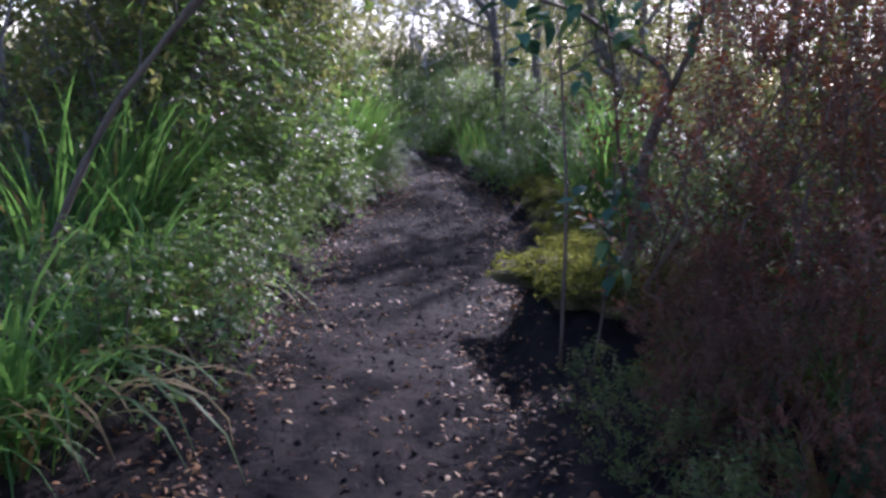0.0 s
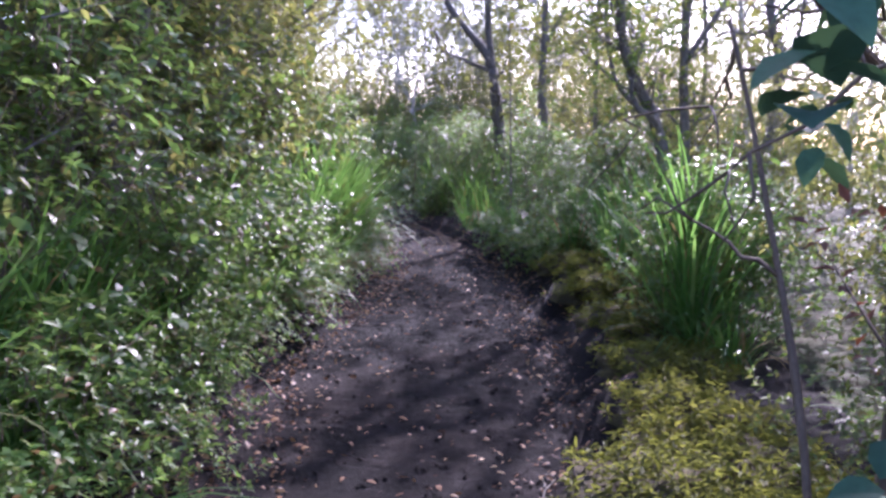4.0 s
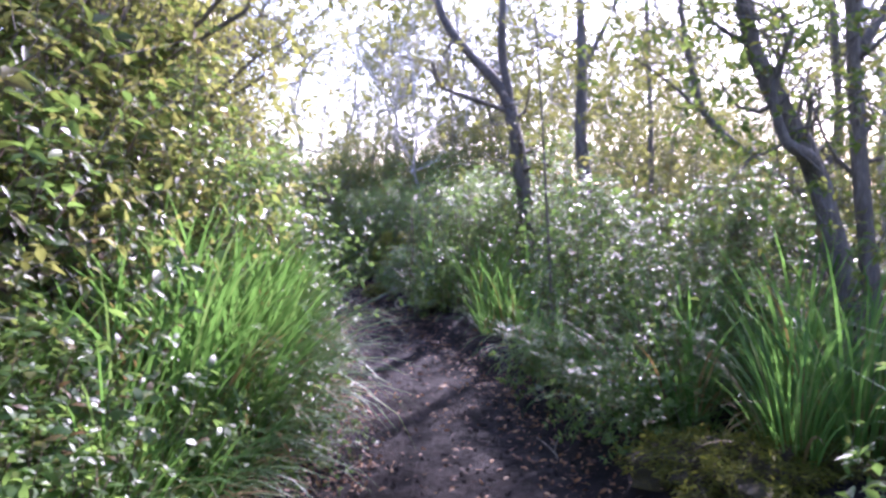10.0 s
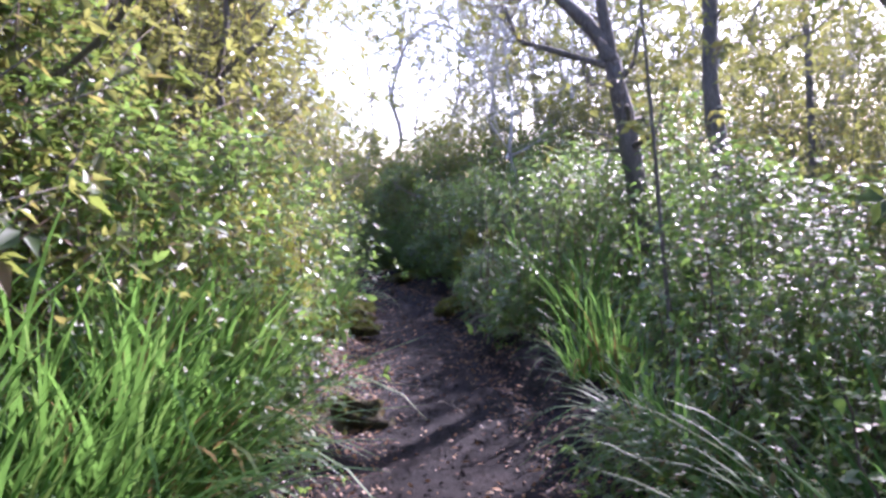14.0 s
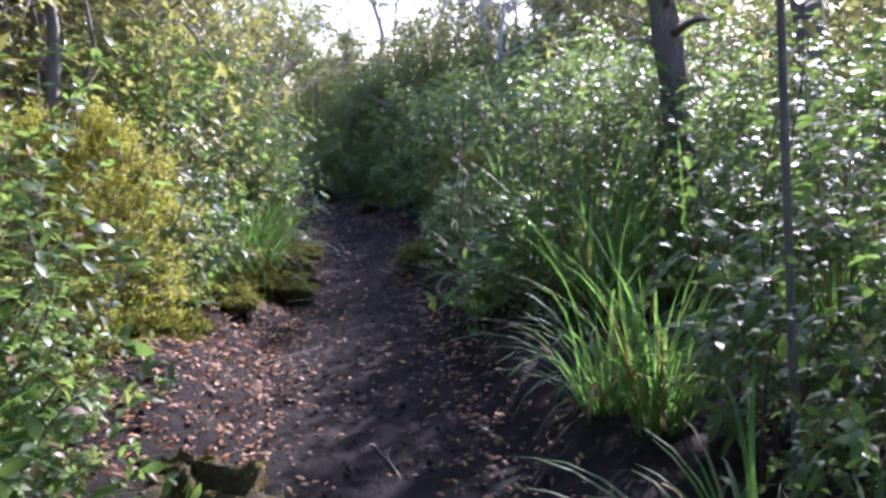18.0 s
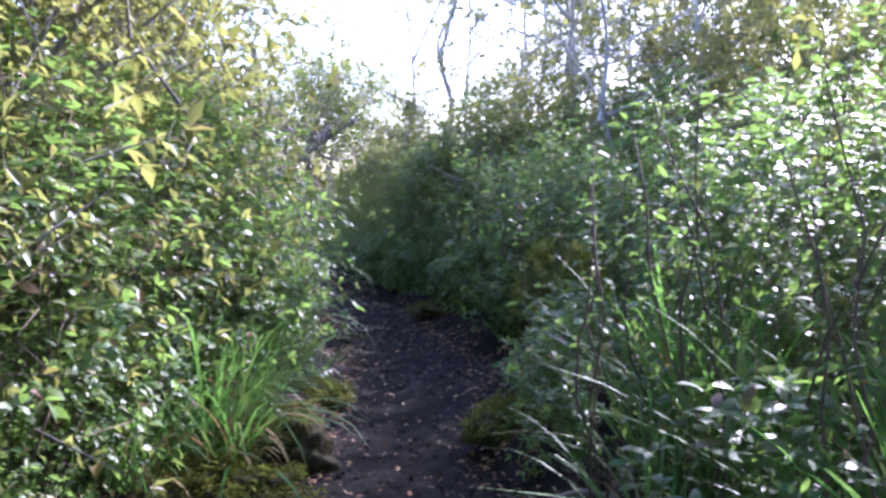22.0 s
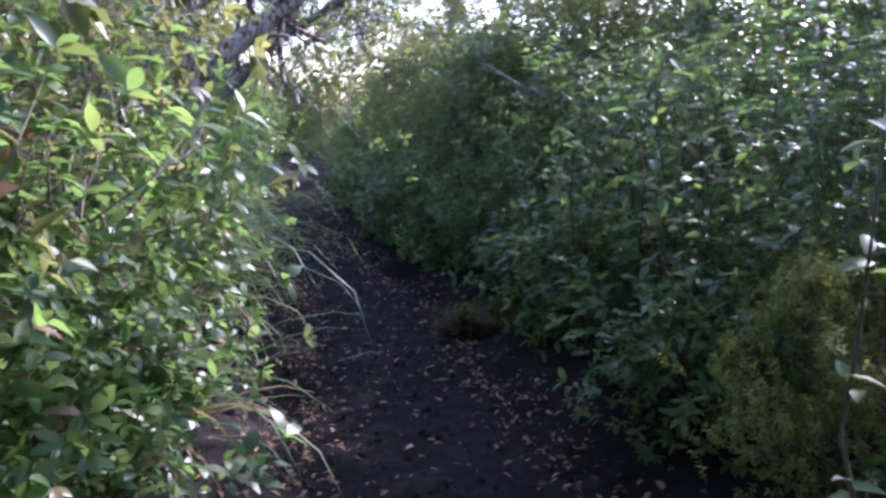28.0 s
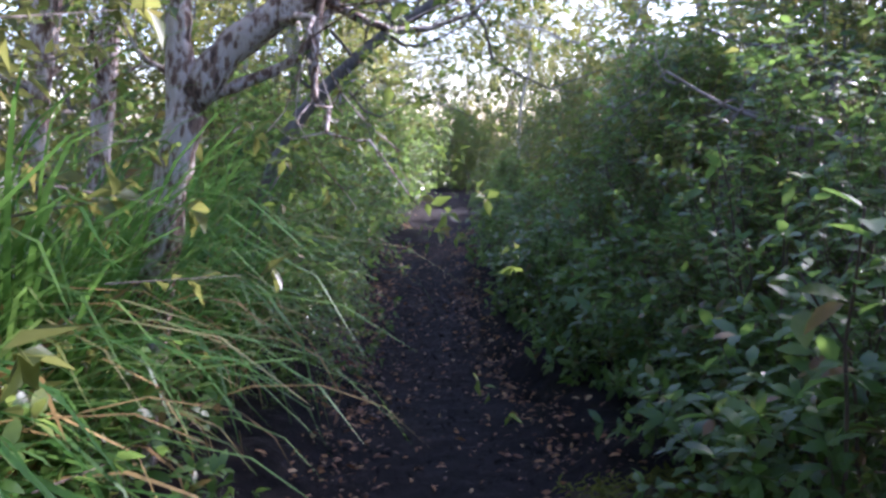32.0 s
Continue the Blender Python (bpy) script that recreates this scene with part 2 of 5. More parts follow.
def wob(x, y, s, k):
    """Cheap smooth noise, about -1 to 1, with no clear direction."""
    out = 0.0
    for i in range(5):
        a = 1.3 * i + 0.7 * k
        f = s * (0.7 + 0.19 * i)
        u, v = x * np.cos(a) + y * np.sin(a), y * np.cos(a) - x * np.sin(a)
        out = out + np.sin(u * f + 2.1 * k + i + 1.4 * np.sin(v * f * 0.63 + i))
    return out / 2.6


def ground_z(x, y):
    x, y = np.asarray(x, float), np.asarray(y, float)
    base = np.interp(y, GY, GZ)
    dl = left(y) - x - 0.05 * wob(x, y, 4.0, 1)
    dr = x - right(y) - 0.06 * wob(x, y, 5.0, 2)
    edge = lambda d, w: np.clip(d / w + 0.15, 0, 1) ** 2 * (3 - 2 * np.clip(d / w + 0.15, 0, 1))
    bank = edge(dl, 0.45) * np.interp(y, BANK_Y, BANK_L) + edge(dr, 0.30) * np.interp(y, BANK_Y, BANK_R)
    off = np.maximum(dl, dr)
    calm = np.clip((6.0 - off) / 3.0, 0.0, 1.0)
    rough = np.where(off > 0, 0.05, 0.012) * (0.3 + 0.7 * calm) * wob(x, y, 3.1, 3) + np.where(off > 0, 0.02, 0.006) * calm * wob(x, y, 13.0, 4) + 0.12 * (1 - calm) * wob(x, y, 0.6, 5)
    pit = -0.2 * np.exp(-((x - 0.74) / 0.3) ** 2 - ((y - 4.45) / 0.5) ** 2)
    return base + bank + rough + pit


# ---- mesh tools ----
rng = np.random.default_rng(11)


def mesh_of(name, verts, faces, mat, smooth=False, wood=None):
    """verts (n,3), faces (m,3 or 4) arrays to a mesh; wood: verts, faces and material of its twigs."""
    me = bpy.data.meshes.new(name)
    if wood:
        wf = wood[1] + len(verts)
        verts, faces = np.concatenate([verts, wood[0]]), np.concatenate([faces, wf])
    verts, faces = np.asarray(verts, np.float32), np.asarray(faces, np.int32)
    k = faces.shape[1]
    me.vertices.add(len(verts))
    me.vertices.foreach_set("co", verts.ravel())
    me.loops.add(faces.size)
    me.loops.foreach_set("vertex_index", faces.ravel())
    me.polygons.add(len(faces))
    me.polygons.foreach_set("loop_start", np.arange(0, faces.size, k, dtype=np.int32))
    if smooth:
        me.polygons.foreach_set("use_smooth", np.ones(len(faces), bool))
    me.materials.append(mat)
    if wood:
        me.materials.append(wood[2])
        slot = np.zeros(len(faces), np.int32)
        slot[-len(wf):] = 1
        me.polygons.foreach_set("material_index", slot)
    me.update(calc_edges=True)
    return me


def part(name, me, parent, label="", kind=""):
    ob = new(name, me)
    ob.parent = parent
    return tagged(ob, label, kind=kind)


def base_at(name, x, y, label, category, group="", sink=0.03, rz=0.0, s=1.0):
    e = new(name)
    e.empty_display_size = 0.1
    e.matrix_basis = pose(x, y, float(ground_z(x, y)) - sink, 0, 0, rz) @ Matrix.Diagonal((s, s, s, 1))
    return tagged(e, label, category, group)


def join(chunks):
    vs, fs, n = [], [], 0
    for v, f in chunks:
        vs.append(v)
        fs.append(f + n)
        n += len(v)
    return np.concatenate(vs), np.concatenate(fs)


def unit(v):
    return v / np.maximum(np.linalg.norm(v, axis=-1, keepdims=True), 1e-9)


def tube(points, radii, sides=6, rough=0.0):
    """A tapered limb along a line of points, closed at both ends."""
    p, r = np.asarray(points, float), np.asarray(radii, float)
    t = unit(np.gradient(p, axis=0))
    up = np.where(np.abs(t[:, 2:3]) > 0.9, np.array([[1.0, 0, 0]]), np.array([[0, 0, 1.0]]))
    a = unit(np.cross(t, up))
    b = np.cross(t, a)
    ang = np.linspace(0, 2 * np.pi, sides, endpoint=False)
    ring = np.cos(ang)[None, :, None] * a[:, None] + np.sin(ang)[None, :, None] * b[:, None]
    rr = r[:, None, None] * (1 + rough * rng.normal(size=(len(p), sides, 1)))
    v = (p[:, None] + ring * rr).reshape(-1, 3)
    n = len(p)
    i, j = np.meshgrid(np.arange(n - 1), np.arange(sides), indexing="ij")
    q = np.stack([i * sides + j, i * sides + (j + 1) % sides, (i + 1) * sides + (j + 1) % sides, (i + 1) * sides + j], -1).reshape(-1, 4)
    f = np.concatenate([q[:, [0, 1, 2]], q[:, [0, 2, 3]]])
    caps = [[0, k + 1, k] for k in range(1, sides - 1)] + [[(n - 1) * sides, (n - 1) * sides + k, (n - 1) * sides + k + 1] for k in range(1, sides - 1)]
    return v, np.concatenate([f, np.array(caps)])


def bend(a, b, n=7, sag=0.15, wig=0.05):
    """A wandering line from a to b."""
    a, b = np.asarray(a, float), np.asarray(b, float)
    t = np.linspace(0, 1, n)[:, None]
    side = rng.normal(size=3) * np.linalg.norm(b - a)
    return a + (b - a) * t + np.sin(np.pi * t) * side * sag + rng.normal(size=(n, 3)) * wig * np.linalg.norm(b - a) * np.sin(np.pi * t)


def leaf_geo(P, D, N, L, W, fine=False, cup=0.25, droop=0.25):
    """Leaves at P, pointing along D, facing N, L long and W half wide: folded at the midrib, tip drooping."""
    D = unit(D)
    S = unit(np.cross(D, N))
    N = np.cross(S, D)
    L, W = np.asarray(L)[:, None], np.asarray(W)[:, None]
    k = len(P)
    if fine == "thin":
        v = [P, P + D * L * 0.45 - S * W + N * W * cup, P + D * L - N * L * droop, P + D * L * 0.45 + S * W + N * W * cup]
        tri = [(0, 2, 1), (0, 3, 2)]
    elif fine:
        rows = [(0.0, 0.0), (0.25, 0.8), (0.55, 1.0), (0.82, 0.55), (1.0, 0.0)]
        v = [P]
        for t, w in rows[1:-1]:
            mid = P + D * L * t - N * L * droop * t * t
            v += [mid - S * W * w + N * W * w * cup, mid, mid + S * W * w + N * W * w * cup]
        v.append(P + D * L - N * L * droop)
        tri = [(0, 2, 1), (0, 3, 2), (1, 2, 5), (1, 5, 4), (2, 3, 6), (2, 6, 5), (4, 5, 8), (4, 8, 7), (5, 6, 9), (5, 9, 8), (7, 8, 10), (8, 9, 10)]
    else:
        a, b = P + D * L * 0.3 - N * L * droop * 0.08, P + D * L * 0.68 - N * L * droop * 0.45
        v = [P, a - S * W * 0.85 + N * W * cup, a + S * W * 0.85 + N * W * cup, b - S * W * 0.9 + N * W * cup, b + S * W * 0.9 + N * W * cup, P + D * L - N * L * droop]
        tri = [(0, 2, 1), (1, 2, 4), (1, 4, 3), (3, 4, 5)]
    n = len(v)
    verts = np.stack(v, 1).reshape(-1, 3)
    faces = (np.arange(k)[:, None, None] * n + np.array(tri)[None]).reshape(-1, 3)
    return verts, faces


def blade_geo(P, head, L, W, rise, droop, seg=7):
    """Arching blades: base P, compass heading, length, width, first slope and how far they bow over."""
    k = len(P)
    step = (L / seg)[:, None]
    h = np.stack([np.cos(head), np.sin(head), 0 * head], 1)
    s = np.stack([-np.sin(head), np.cos(head), 0 * head], 1)
    pos, verts = P.copy(), []
    for i in range(seg + 1):
        t = i / seg
        w = (W * (0.6 + 0.9 * t - 1.5 * t ** 3.0))[:, None] * 0.5 + 0.0006
        verts += [pos - s * w, pos + s * w]
        a = rise - droop * t ** 1.5
        pos = pos + step * (h * np.cos(a)[:, None] + np.array([[0, 0, 1.0]]) * np.sin(a)[:, None])
    v = np.stack(verts, 1).reshape(-1, 3)
    tri = []
    for i in range(seg):
        a = 2 * i
        tri += [(a, a + 1, a + 3), (a, a + 3, a + 2)]
    f = (np.arange(k)[:, None, None] * (2 * seg + 2) + np.array(tri)[None]).reshape(-1, 3)
    return v, f


def crown(h, r, z0, n, length, width, per, up=0.5, twig=0.3, fine=False, clump=0.75, flat=0.8, whorl=True, bias=0.45, top=0.80, drop=0.0):
    """Twigs and leaves of a shrub: feet and ends of the twigs, and a maker of the leaves on any of them."""
    m = int(n * (1 + clump) * 1.6)
    u = rng.random(m) ** 0.9
    z = z0 + (h - z0) * u
    prof = r * np.clip(np.sin(np.pi * np.clip(0.16 + top * u, 0, 1)) ** 0.7, 0.15, 1)
    th = rng.random(m) * 2 * np.pi
    lump = 1 + 0.22 * np.sin(3 * th + 5 * u + rng.random() * 6) + 0.15 * np.sin(7 * th - 9 * u + rng.random() * 6)
    rho = prof * lump * rng.random(m) ** bias
    B = np.stack([rho * np.cos(th), rho * np.sin(th), z], 1)
    s = 6.0 / max(r, 0.3)
    hole = np.sin(B[:, 0] * s + 1.3) * np.sin(B[:, 1] * s + 0.4) * np.sin(B[:, 2] * s + rng.random() * 6)
    B = B[np.argsort(hole + rng.random(m) * (1.2 - clump))[-n:]]
    n = len(B)
    out = unit(B - np.array([0, 0, h * 0.35]))
    D = unit(out * 0.7 + np.array([0, 0, up]) + rng.normal(size=(n, 3)) * 0.35)
    TL = twig * rng.uniform(0.6, 1.25, n)
    return B, D, TL


def twig_geo(B, D, TL, w0=0.0022):
    n = len(B)
    sidev = unit(np.cross(D, rng.normal(size=(n, 3))))
    w = (w0 * rng.uniform(1.0, 2.0, n))[:, None]
    tv = np.stack([B - sidev * w, B + sidev * w, B + np.cross(D, sidev) * w * 1.6, B + D * TL[:, None]], 1).reshape(-1, 3)
    tf = (np.arange(n)[:, None, None] * 4 + np.array([(0, 1, 3), (1, 2, 3), (2, 0, 3)])[None]).reshape(-1, 3)
    return tv, tf


def twig_leaves(B, D, TL, length, width, per, fine=False, flat=0.8, whorl=True, drop=0.0):
    n = len(B)
    sidev = unit(np.cross(D, rng.normal(size=(n, 3))))
    t = np.tile(np.linspace(0.2, 1.0, per), (n, 1))
    if whorl:
        t[:, per // 2:] = 1.0 - 0.08 * rng.random((n, per - per // 2))
    P = (B[:, None] + D[:, None] * (TL[:, None] * t)[..., None]).reshape(-1, 3)
    a = (np.arange(per) * 2.4)[None] + rng.random((n, 1)) * 6
    s2 = np.cross(D, sidev)
    LD = np.cos(a)[..., None] * sidev[:, None] + np.sin(a)[..., None] * s2[:, None] + D[:, None] * rng.uniform(0.3, 0.9, (n, per, 1))
    LD = LD.reshape(-1, 3)
    LD[:, 2] = LD[:, 2] * 0.75 - drop
    NN = np.array([0, 0, flat]) + D.repeat(per, 0) * 0.5 + rng.normal(size=LD.shape) * 0.4
    k = len(P)
    L = length * rng.uniform(0.55, 1.2, k)
    return leaf_geo(P, LD, NN, L, L * width * rng.uniform(0.8, 1.2, k), fine)


def shrub(name, x, y, label, h, r, n, length, width, per, mat, stems=6, z0=0.12, group="", category="shrub", stem_mat=None, stem_r=0.012, **kw):
    """A shrub of several stems, each with its own twigs and leaves."""
    e = base_at(name, x, y, label, category, group)
    lk = {k: kw[k] for k in ("fine", "flat", "whorl", "drop") if k in kw}
    B, D, TL = crown(h, r, z0, n, length, width, per, **kw)
    th = np.arange(stems) * 2 * np.pi / stems + rng.random() * 6
    rr = r * rng.uniform(0.2, 0.6, stems)
    tips = np.stack([rr * np.cos(th), rr * np.sin(th), h * rng.uniform(0.55, 0.82, stems)], 1)
    near = np.argmin(np.linalg.norm((B[:, None] - tips[None] * 0.75) * np.array([1, 1, 0.35]), axis=2), 1)
    for i in range(stems):
        foot = np.array([tips[i][0] * 0.15 + rng.normal() * 0.05, tips[i][1] * 0.15 + rng.normal() * 0.05, -0.04])
        line = bend(foot, tips[i], 7, 0.14, 0.045)
        rad = stem_r * 0.75 * rng.uniform(0.7, 1.3) * np.linspace(1.0, 0.3, 7) * (h / 1.8) ** 0.5
        own = near == i
        st = part("stem", mesh_of("stem", *tube(line, rad, 5), stem_mat or M_STEM, True), e)
        if own.any():
            wood = (*twig_geo(B[own], D[own], TL[own]), stem_mat or M_STEM)
            part("foliage", mesh_of("foliage", *twig_leaves(B[own], D[own], TL[own], length, width, per, **lk), mat, wood=wood), st, kind="stuff")
    return e


def sedge(name, x, y, label, n, length, width, rise=1.15, droop=1.9, spread=0.12, mat=None, dry=0.2, group="", lean=None, singles=4):
    """A tussock: single outer blades, the dense heart and a skirt of dry blades."""
    e = base_at(name, x, y, label, "sedge", group, sink=0.01)

    def blades(m, k, f, wide=1.0):
        th = rng.random(m) * 2 * np.pi
        rad = spread * rng.random(m) ** 0.5
        P = np.stack([rad * np.cos(th), rad * np.sin(th), np.full(m, -0.01)], 1)
        head = th + rng.normal(size=m) * 0.5
        if lean is not None:
            head = np.where(rng.random(m) < 0.6, lean + rng.normal(size=m) * 0.55, head)
        L = length * k * rng.uniform(0.45, 1.15, m)
        v, fc = blade_geo(P, head, L, width * wide * rng.uniform(0.6, 1.3, m), rise + rng.normal(size=m) * 0.22, droop * f * rng.uniform(0.55, 1.25, m))
        v[:, 2] = np.maximum(v[:, 2], 0.004 + 0.01 * rng.random(len(v)))
        return v, fc

    part("tussock_heart", mesh_of("tussock_heart", *blades(n, 1.0, 1.0), mat or M_GRASS), e, kind="stuff")
    part("dry_skirt", mesh_of("dry_skirt", *blades(max(6, int(n * dry * 0.6)), 0.75, 1.2, 1.35), M_STRAW), e, "dry straw-coloured blades", kind="stuff")
    for i in range(singles):
        part("blade", mesh_of("blade", *blades(1, 1.1, 1.0), mat or M_GRASS), e)
    return e


def place(ob, x, y, rz=None, s=None):
    """A copy of a plant, standing on the ground at x, y."""
    rz = rng.uniform(0, 360) if rz is None else rz
    s = rng.uniform(0.85, 1.15) if s is None else s
    z = float(ground_z(x, y)) - 0.03 * s
    c = copy_thing(ob, pose(x, y, z, 0, 0, rz))
    c.scale = (s, s, s)
    return c


# ---- ground ----


def ground_sheet():
    xs = np.unique(np.concatenate([np.linspace(-600, -30, 12), np.linspace(-30, -8, 30), np.linspace(-8, 3.5, 170), np.linspace(3.5, 20, 30), np.linspace(20, 600, 12)]))
    ys = np.unique(np.concatenate([np.linspace(-300, -8, 10), np.linspace(-8, 1.5, 30), np.linspace(1.5, 30, 360), np.linspace(30, 60, 60), np.linspace(60, 900, 14)]))
    X, Y = np.meshgrid(xs, ys)
    Z = ground_z(X, Y)
    near = (X > -8) & (X < 3.5) & (Y > 1.5) & (Y < 30)
    Z = np.where(near, Z + 0.006 * wob(X, Y, 31, 7) + 0.004 * wob(X, Y, 67, 8), Z)
    v = np.stack([X, Y, Z], -1).reshape(-1, 3)
    a, b = len(ys), len(xs)
    i, j = np.meshgrid(np.arange(a - 1), np.arange(b - 1), indexing="ij")
    q = np.stack([i * b + j, i * b + j + 1, (i + 1) * b + j + 1, (i + 1) * b + j], -1).reshape(-1, 4)
    me = mesh_of("ground", v, q, M_SOIL, True)
    me.materials.append(M_FLOOR)
    c = v[q].mean(1)
    d = np.maximum(left(c[:, 1]) - c[:, 0], c[:, 0] - right(c[:, 1])) + 0.35 * wob(c[:, 0], c[:, 1], 1.7, 6)
    me.polygons.foreach_set("material_index", (d > 1.3).astype(np.int32))
    return tagged(new("ground", me), "dark peaty forest soil, trodden smooth along the track", "ground", kind="structure")


ground = ground_sheet()


def grow_tree(name, label, trunk, r0, r1, limbs=(), mat=None, leaf=None, n_leaf=0, length=0.05, spread=0.5, branchlets=10, category="tree", group="", reach=0.7, fine="thin", wid=0.24, sides=8):
    """A tree from the line of its trunk and of its limbs (world places); small branches and leaves grow from the limbs' outer halves."""
    mat = mat or M_BARK
    trunk = np.asarray(trunk, float)
    x, y = trunk[0][:2]
    e = new(name)
    z = float(ground_z(x, y)) - 0.05
    e.matrix_basis = pose(x, y, z)
    tagged(e, label, category, group)
    o = np.array([x, y, z])

    def smooth(p, k=4):
        p = np.asarray(p, float)
        t = np.linspace(0, len(p) - 1, (len(p) - 1) * k + 1)
        q = np.stack([np.interp(t, np.arange(len(p)), p[:, a]) for a in range(3)], 1)
        q[1:-1] = (q[:-2] + 2 * q[1:-1] + q[2:]) / 4
        q[1:-1] = (q[:-2] + 2 * q[1:-1] + q[2:]) / 4
        return q

    def limb(nm, p, a, b, parent):
        q = smooth(p)
        return q, part(nm, mesh_of(nm, *tube(q - o, np.linspace(a, b, len(q)) * (1 + 0.06 * rng.normal(size=len(q))), sides, 0.05), mat, True), parent)

    first = trunk.copy()
    first[0][2] = z - 0.05
    tq, tob = limb("trunk", first, r0, r1, e)
    lines = [(tq, r1, tob)]
    for p, a, b in limbs:
        q, ob = limb("limb", p, a, b, e)
        lines.append((q, b, ob))
    twigs, B, D = [], [], []
    for q, rr, ob in lines:
        for k in range(branchlets):
            i = rng.integers(len(q) // 2, len(q))
            d = unit(unit(q[min(i + 1, len(q) - 1)] - q[max(i - 1, 0)]) * 0.6 + rng.normal(size=3) * 0.7 + np.array([0, 0, 0.25]))
            ln = reach * rng.uniform(0.4, 1.1)
            w = bend(q[i], q[i] + d * ln, 6, 0.12, 0.04)
            twigs.append(tube(w - o, np.linspace(max(rr * 0.45, 0.006), 0.003, 6), 4))
            for s in range(3):
                j = rng.integers(2, 6)
                d2 = unit(d + rng.normal(size=3) * 0.8)
                w2 = bend(w[j], w[j] + d2 * ln * 0.5, 4, 0.15, 0.05)
                twigs.append(tube(w2 - o, np.linspace(0.005, 0.002, 4), 3))
                B.append(w2[2]), D.append(d2)
                B.append(w2[3] - d2 * 0.1), D.append(d2)
    if twigs:
        part("branch_spray", mesh_of("branch_spray", *join(twigs), mat), e, kind="stuff")
    if leaf and n_leaf and B:
        B, D = np.array(B) - o, np.array(D)
        k = rng.integers(0, len(B), n_leaf // 8)
        P = B[k] + rng.normal(size=(len(k), 3)) * spread * 0.25
        part("crown", mesh_of("crown", *twig_leaves(P, unit(D[k] + rng.normal(size=(len(k), 3)) * 0.5), rng.uniform(0.1, 0.25, len(k)), length, wid, 8, fine), leaf), e, kind="stuff")
    return e


def wild_tree(x, y, h, lean=(0, 0), label="slender grey-barked tree with a sparse sunlit crown", leaf=None, n=1400, r=0.07, group="background trees", name="tree", length=0.07, forks=4, bark=None):
    z = float(ground_z(x, y))
    top = np.array([x + lean[0] + rng.normal() * 0.3, y + lean[1] + rng.normal() * 0.3, z + h])
    trunk = bend((x, y, z), top, 8, 0.05, 0.025)
    limbs = []
    for i in range(forks):
        k = rng.integers(3, 7)
        a = rng.random() * 6.28
        ln = h * rng.uniform(0.2, 0.38)
        tip = trunk[k] + np.array([np.cos(a) * ln, np.sin(a) * ln, ln * rng.uniform(0.3, 1.0)])
        limbs.append((bend(trunk[k], tip, 6, 0.12, 0.06), r * 0.5, r * 0.14))
    return grow_tree(name, label, trunk, r, r * 0.25, limbs, bark or M_BARK, leaf or M_OLIVE, n, length, 0.9, 7, group=group, reach=h * 0.16, sides=6)


# ---- plants: one of each kind, then copies ----
glossy = [shrub("broadleaf_shrub", -3.5 - i * 1.6, -3.0, "glossy green broadleaf shrub beside the dirt track", 1.9 + 0.15 * i, 0.85, 215, 0.08, 0.22, 9, M_GLOSS, 4, group="broadleaf shrubs", fine=(False, False, True, False)[i]) for i in range(4)]
low = [shrub("low_broadleaf_shrub", -3.5 - i * 1.3, -4.6, "low leafy green shrub at the track's edge", 0.95, 0.55, 120, 0.07, 0.23, 9, M_GLOSS, 3, z0=0.05, group="low shrubs", twig=0.22, fine=(False, "thin")[i % 2]) for i in range(4)]
lush = [shrub("large_leaved_low_shrub", -3.5 - i * 1.3, -10.0, "low shrub with broad dark green leaves in shade", 0.95, 0.55, 70, 0.12, 0.2, 9, M_GLOSS, 4, z0=0.05, group="large-leaved low shrubs", twig=0.24) for i in range(3)]
small = [shrub("small_leaved_shrub", -3.5 - i * 1.3, -8.2, "green shrub with small glinting leaves", 1.5, 0.65, 175, 0.064, 0.25, 9, M_GLOSS, 3, z0=0.05, group="small-leaved shrubs", twig=0.24, fine="thin") for i in range(3)]
dark = [shrub("dark_shrub", -3.5 - i * 1.7, -6.4, "dense dark green small-leaved shrub in shade", 2.1, 0.9, 240, 0.074, 0.25, 9, M_DARK, 4, group="dark shrubs", twig=0.26, fine="thin") for i in range(3)]
olive = [shrub("tall_olive_shrub", 3.5 + i * 2.2, -3.2, "tall airy shrub with small olive-green leaves", 3.4, 1.15, (250, 250, 210, 210)[i], (0.066, 0.066, 0.095, 0.095)[i], 0.25, (10, 10, 8, 8)[i], M_OLIVE, 3, z0=0.3, group="tall olive shrubs", twig=0.34, stem_r=0.018, stem_mat=M_BARK, fine="thin", drop=0.15) for i in range(4)]
olive_near, olive_far = olive[:2], olive[2:]
tuft = [sedge("sedge_tussock", 3.2 + i * 1.2, -5.2, "arching green sedge tussock with a dry skirt", 85, 0.95, 0.016, group="sedge tussocks") for i in range(3)]
hang = [sedge("hanging_sedge", 3.2 + i * 1.2, -7.8, "sedge tussock with long pale blades hanging over", 70, 1.35, 0.02, rise=1.25, droop=2.1, spread=0.22, lean=0.0, group="hanging sedges", dry=0.5) for i in range(3)]
great = [sedge("great_sedge", 3.2 + i * 1.5, -9.2, "large arching sedge clump with straw-brown old blades", 130, 2.05, 0.021, rise=1.45, droop=2.6, spread=0.24, lean=0.0, group="great sedges", dry=0.45) for i in range(2)]
tall = [sedge("tall_sedge", 3.2 + i * 1.4, -6.6, "upright long-bladed green sedge clump", 85, 1.3, 0.02, rise=1.35, droop=1.1, spread=0.16, group="tall sedges") for i in range(3)]
flax = sedge("broad_bladed_sedge", 1.42, 2.85, "few broad blue-green blades rising from dark undergrowth", 4, 0.85, 0.05, rise=1.3, droop=0.5, spread=0.06, mat=M_BLADE, dry=0.0, singles=5)
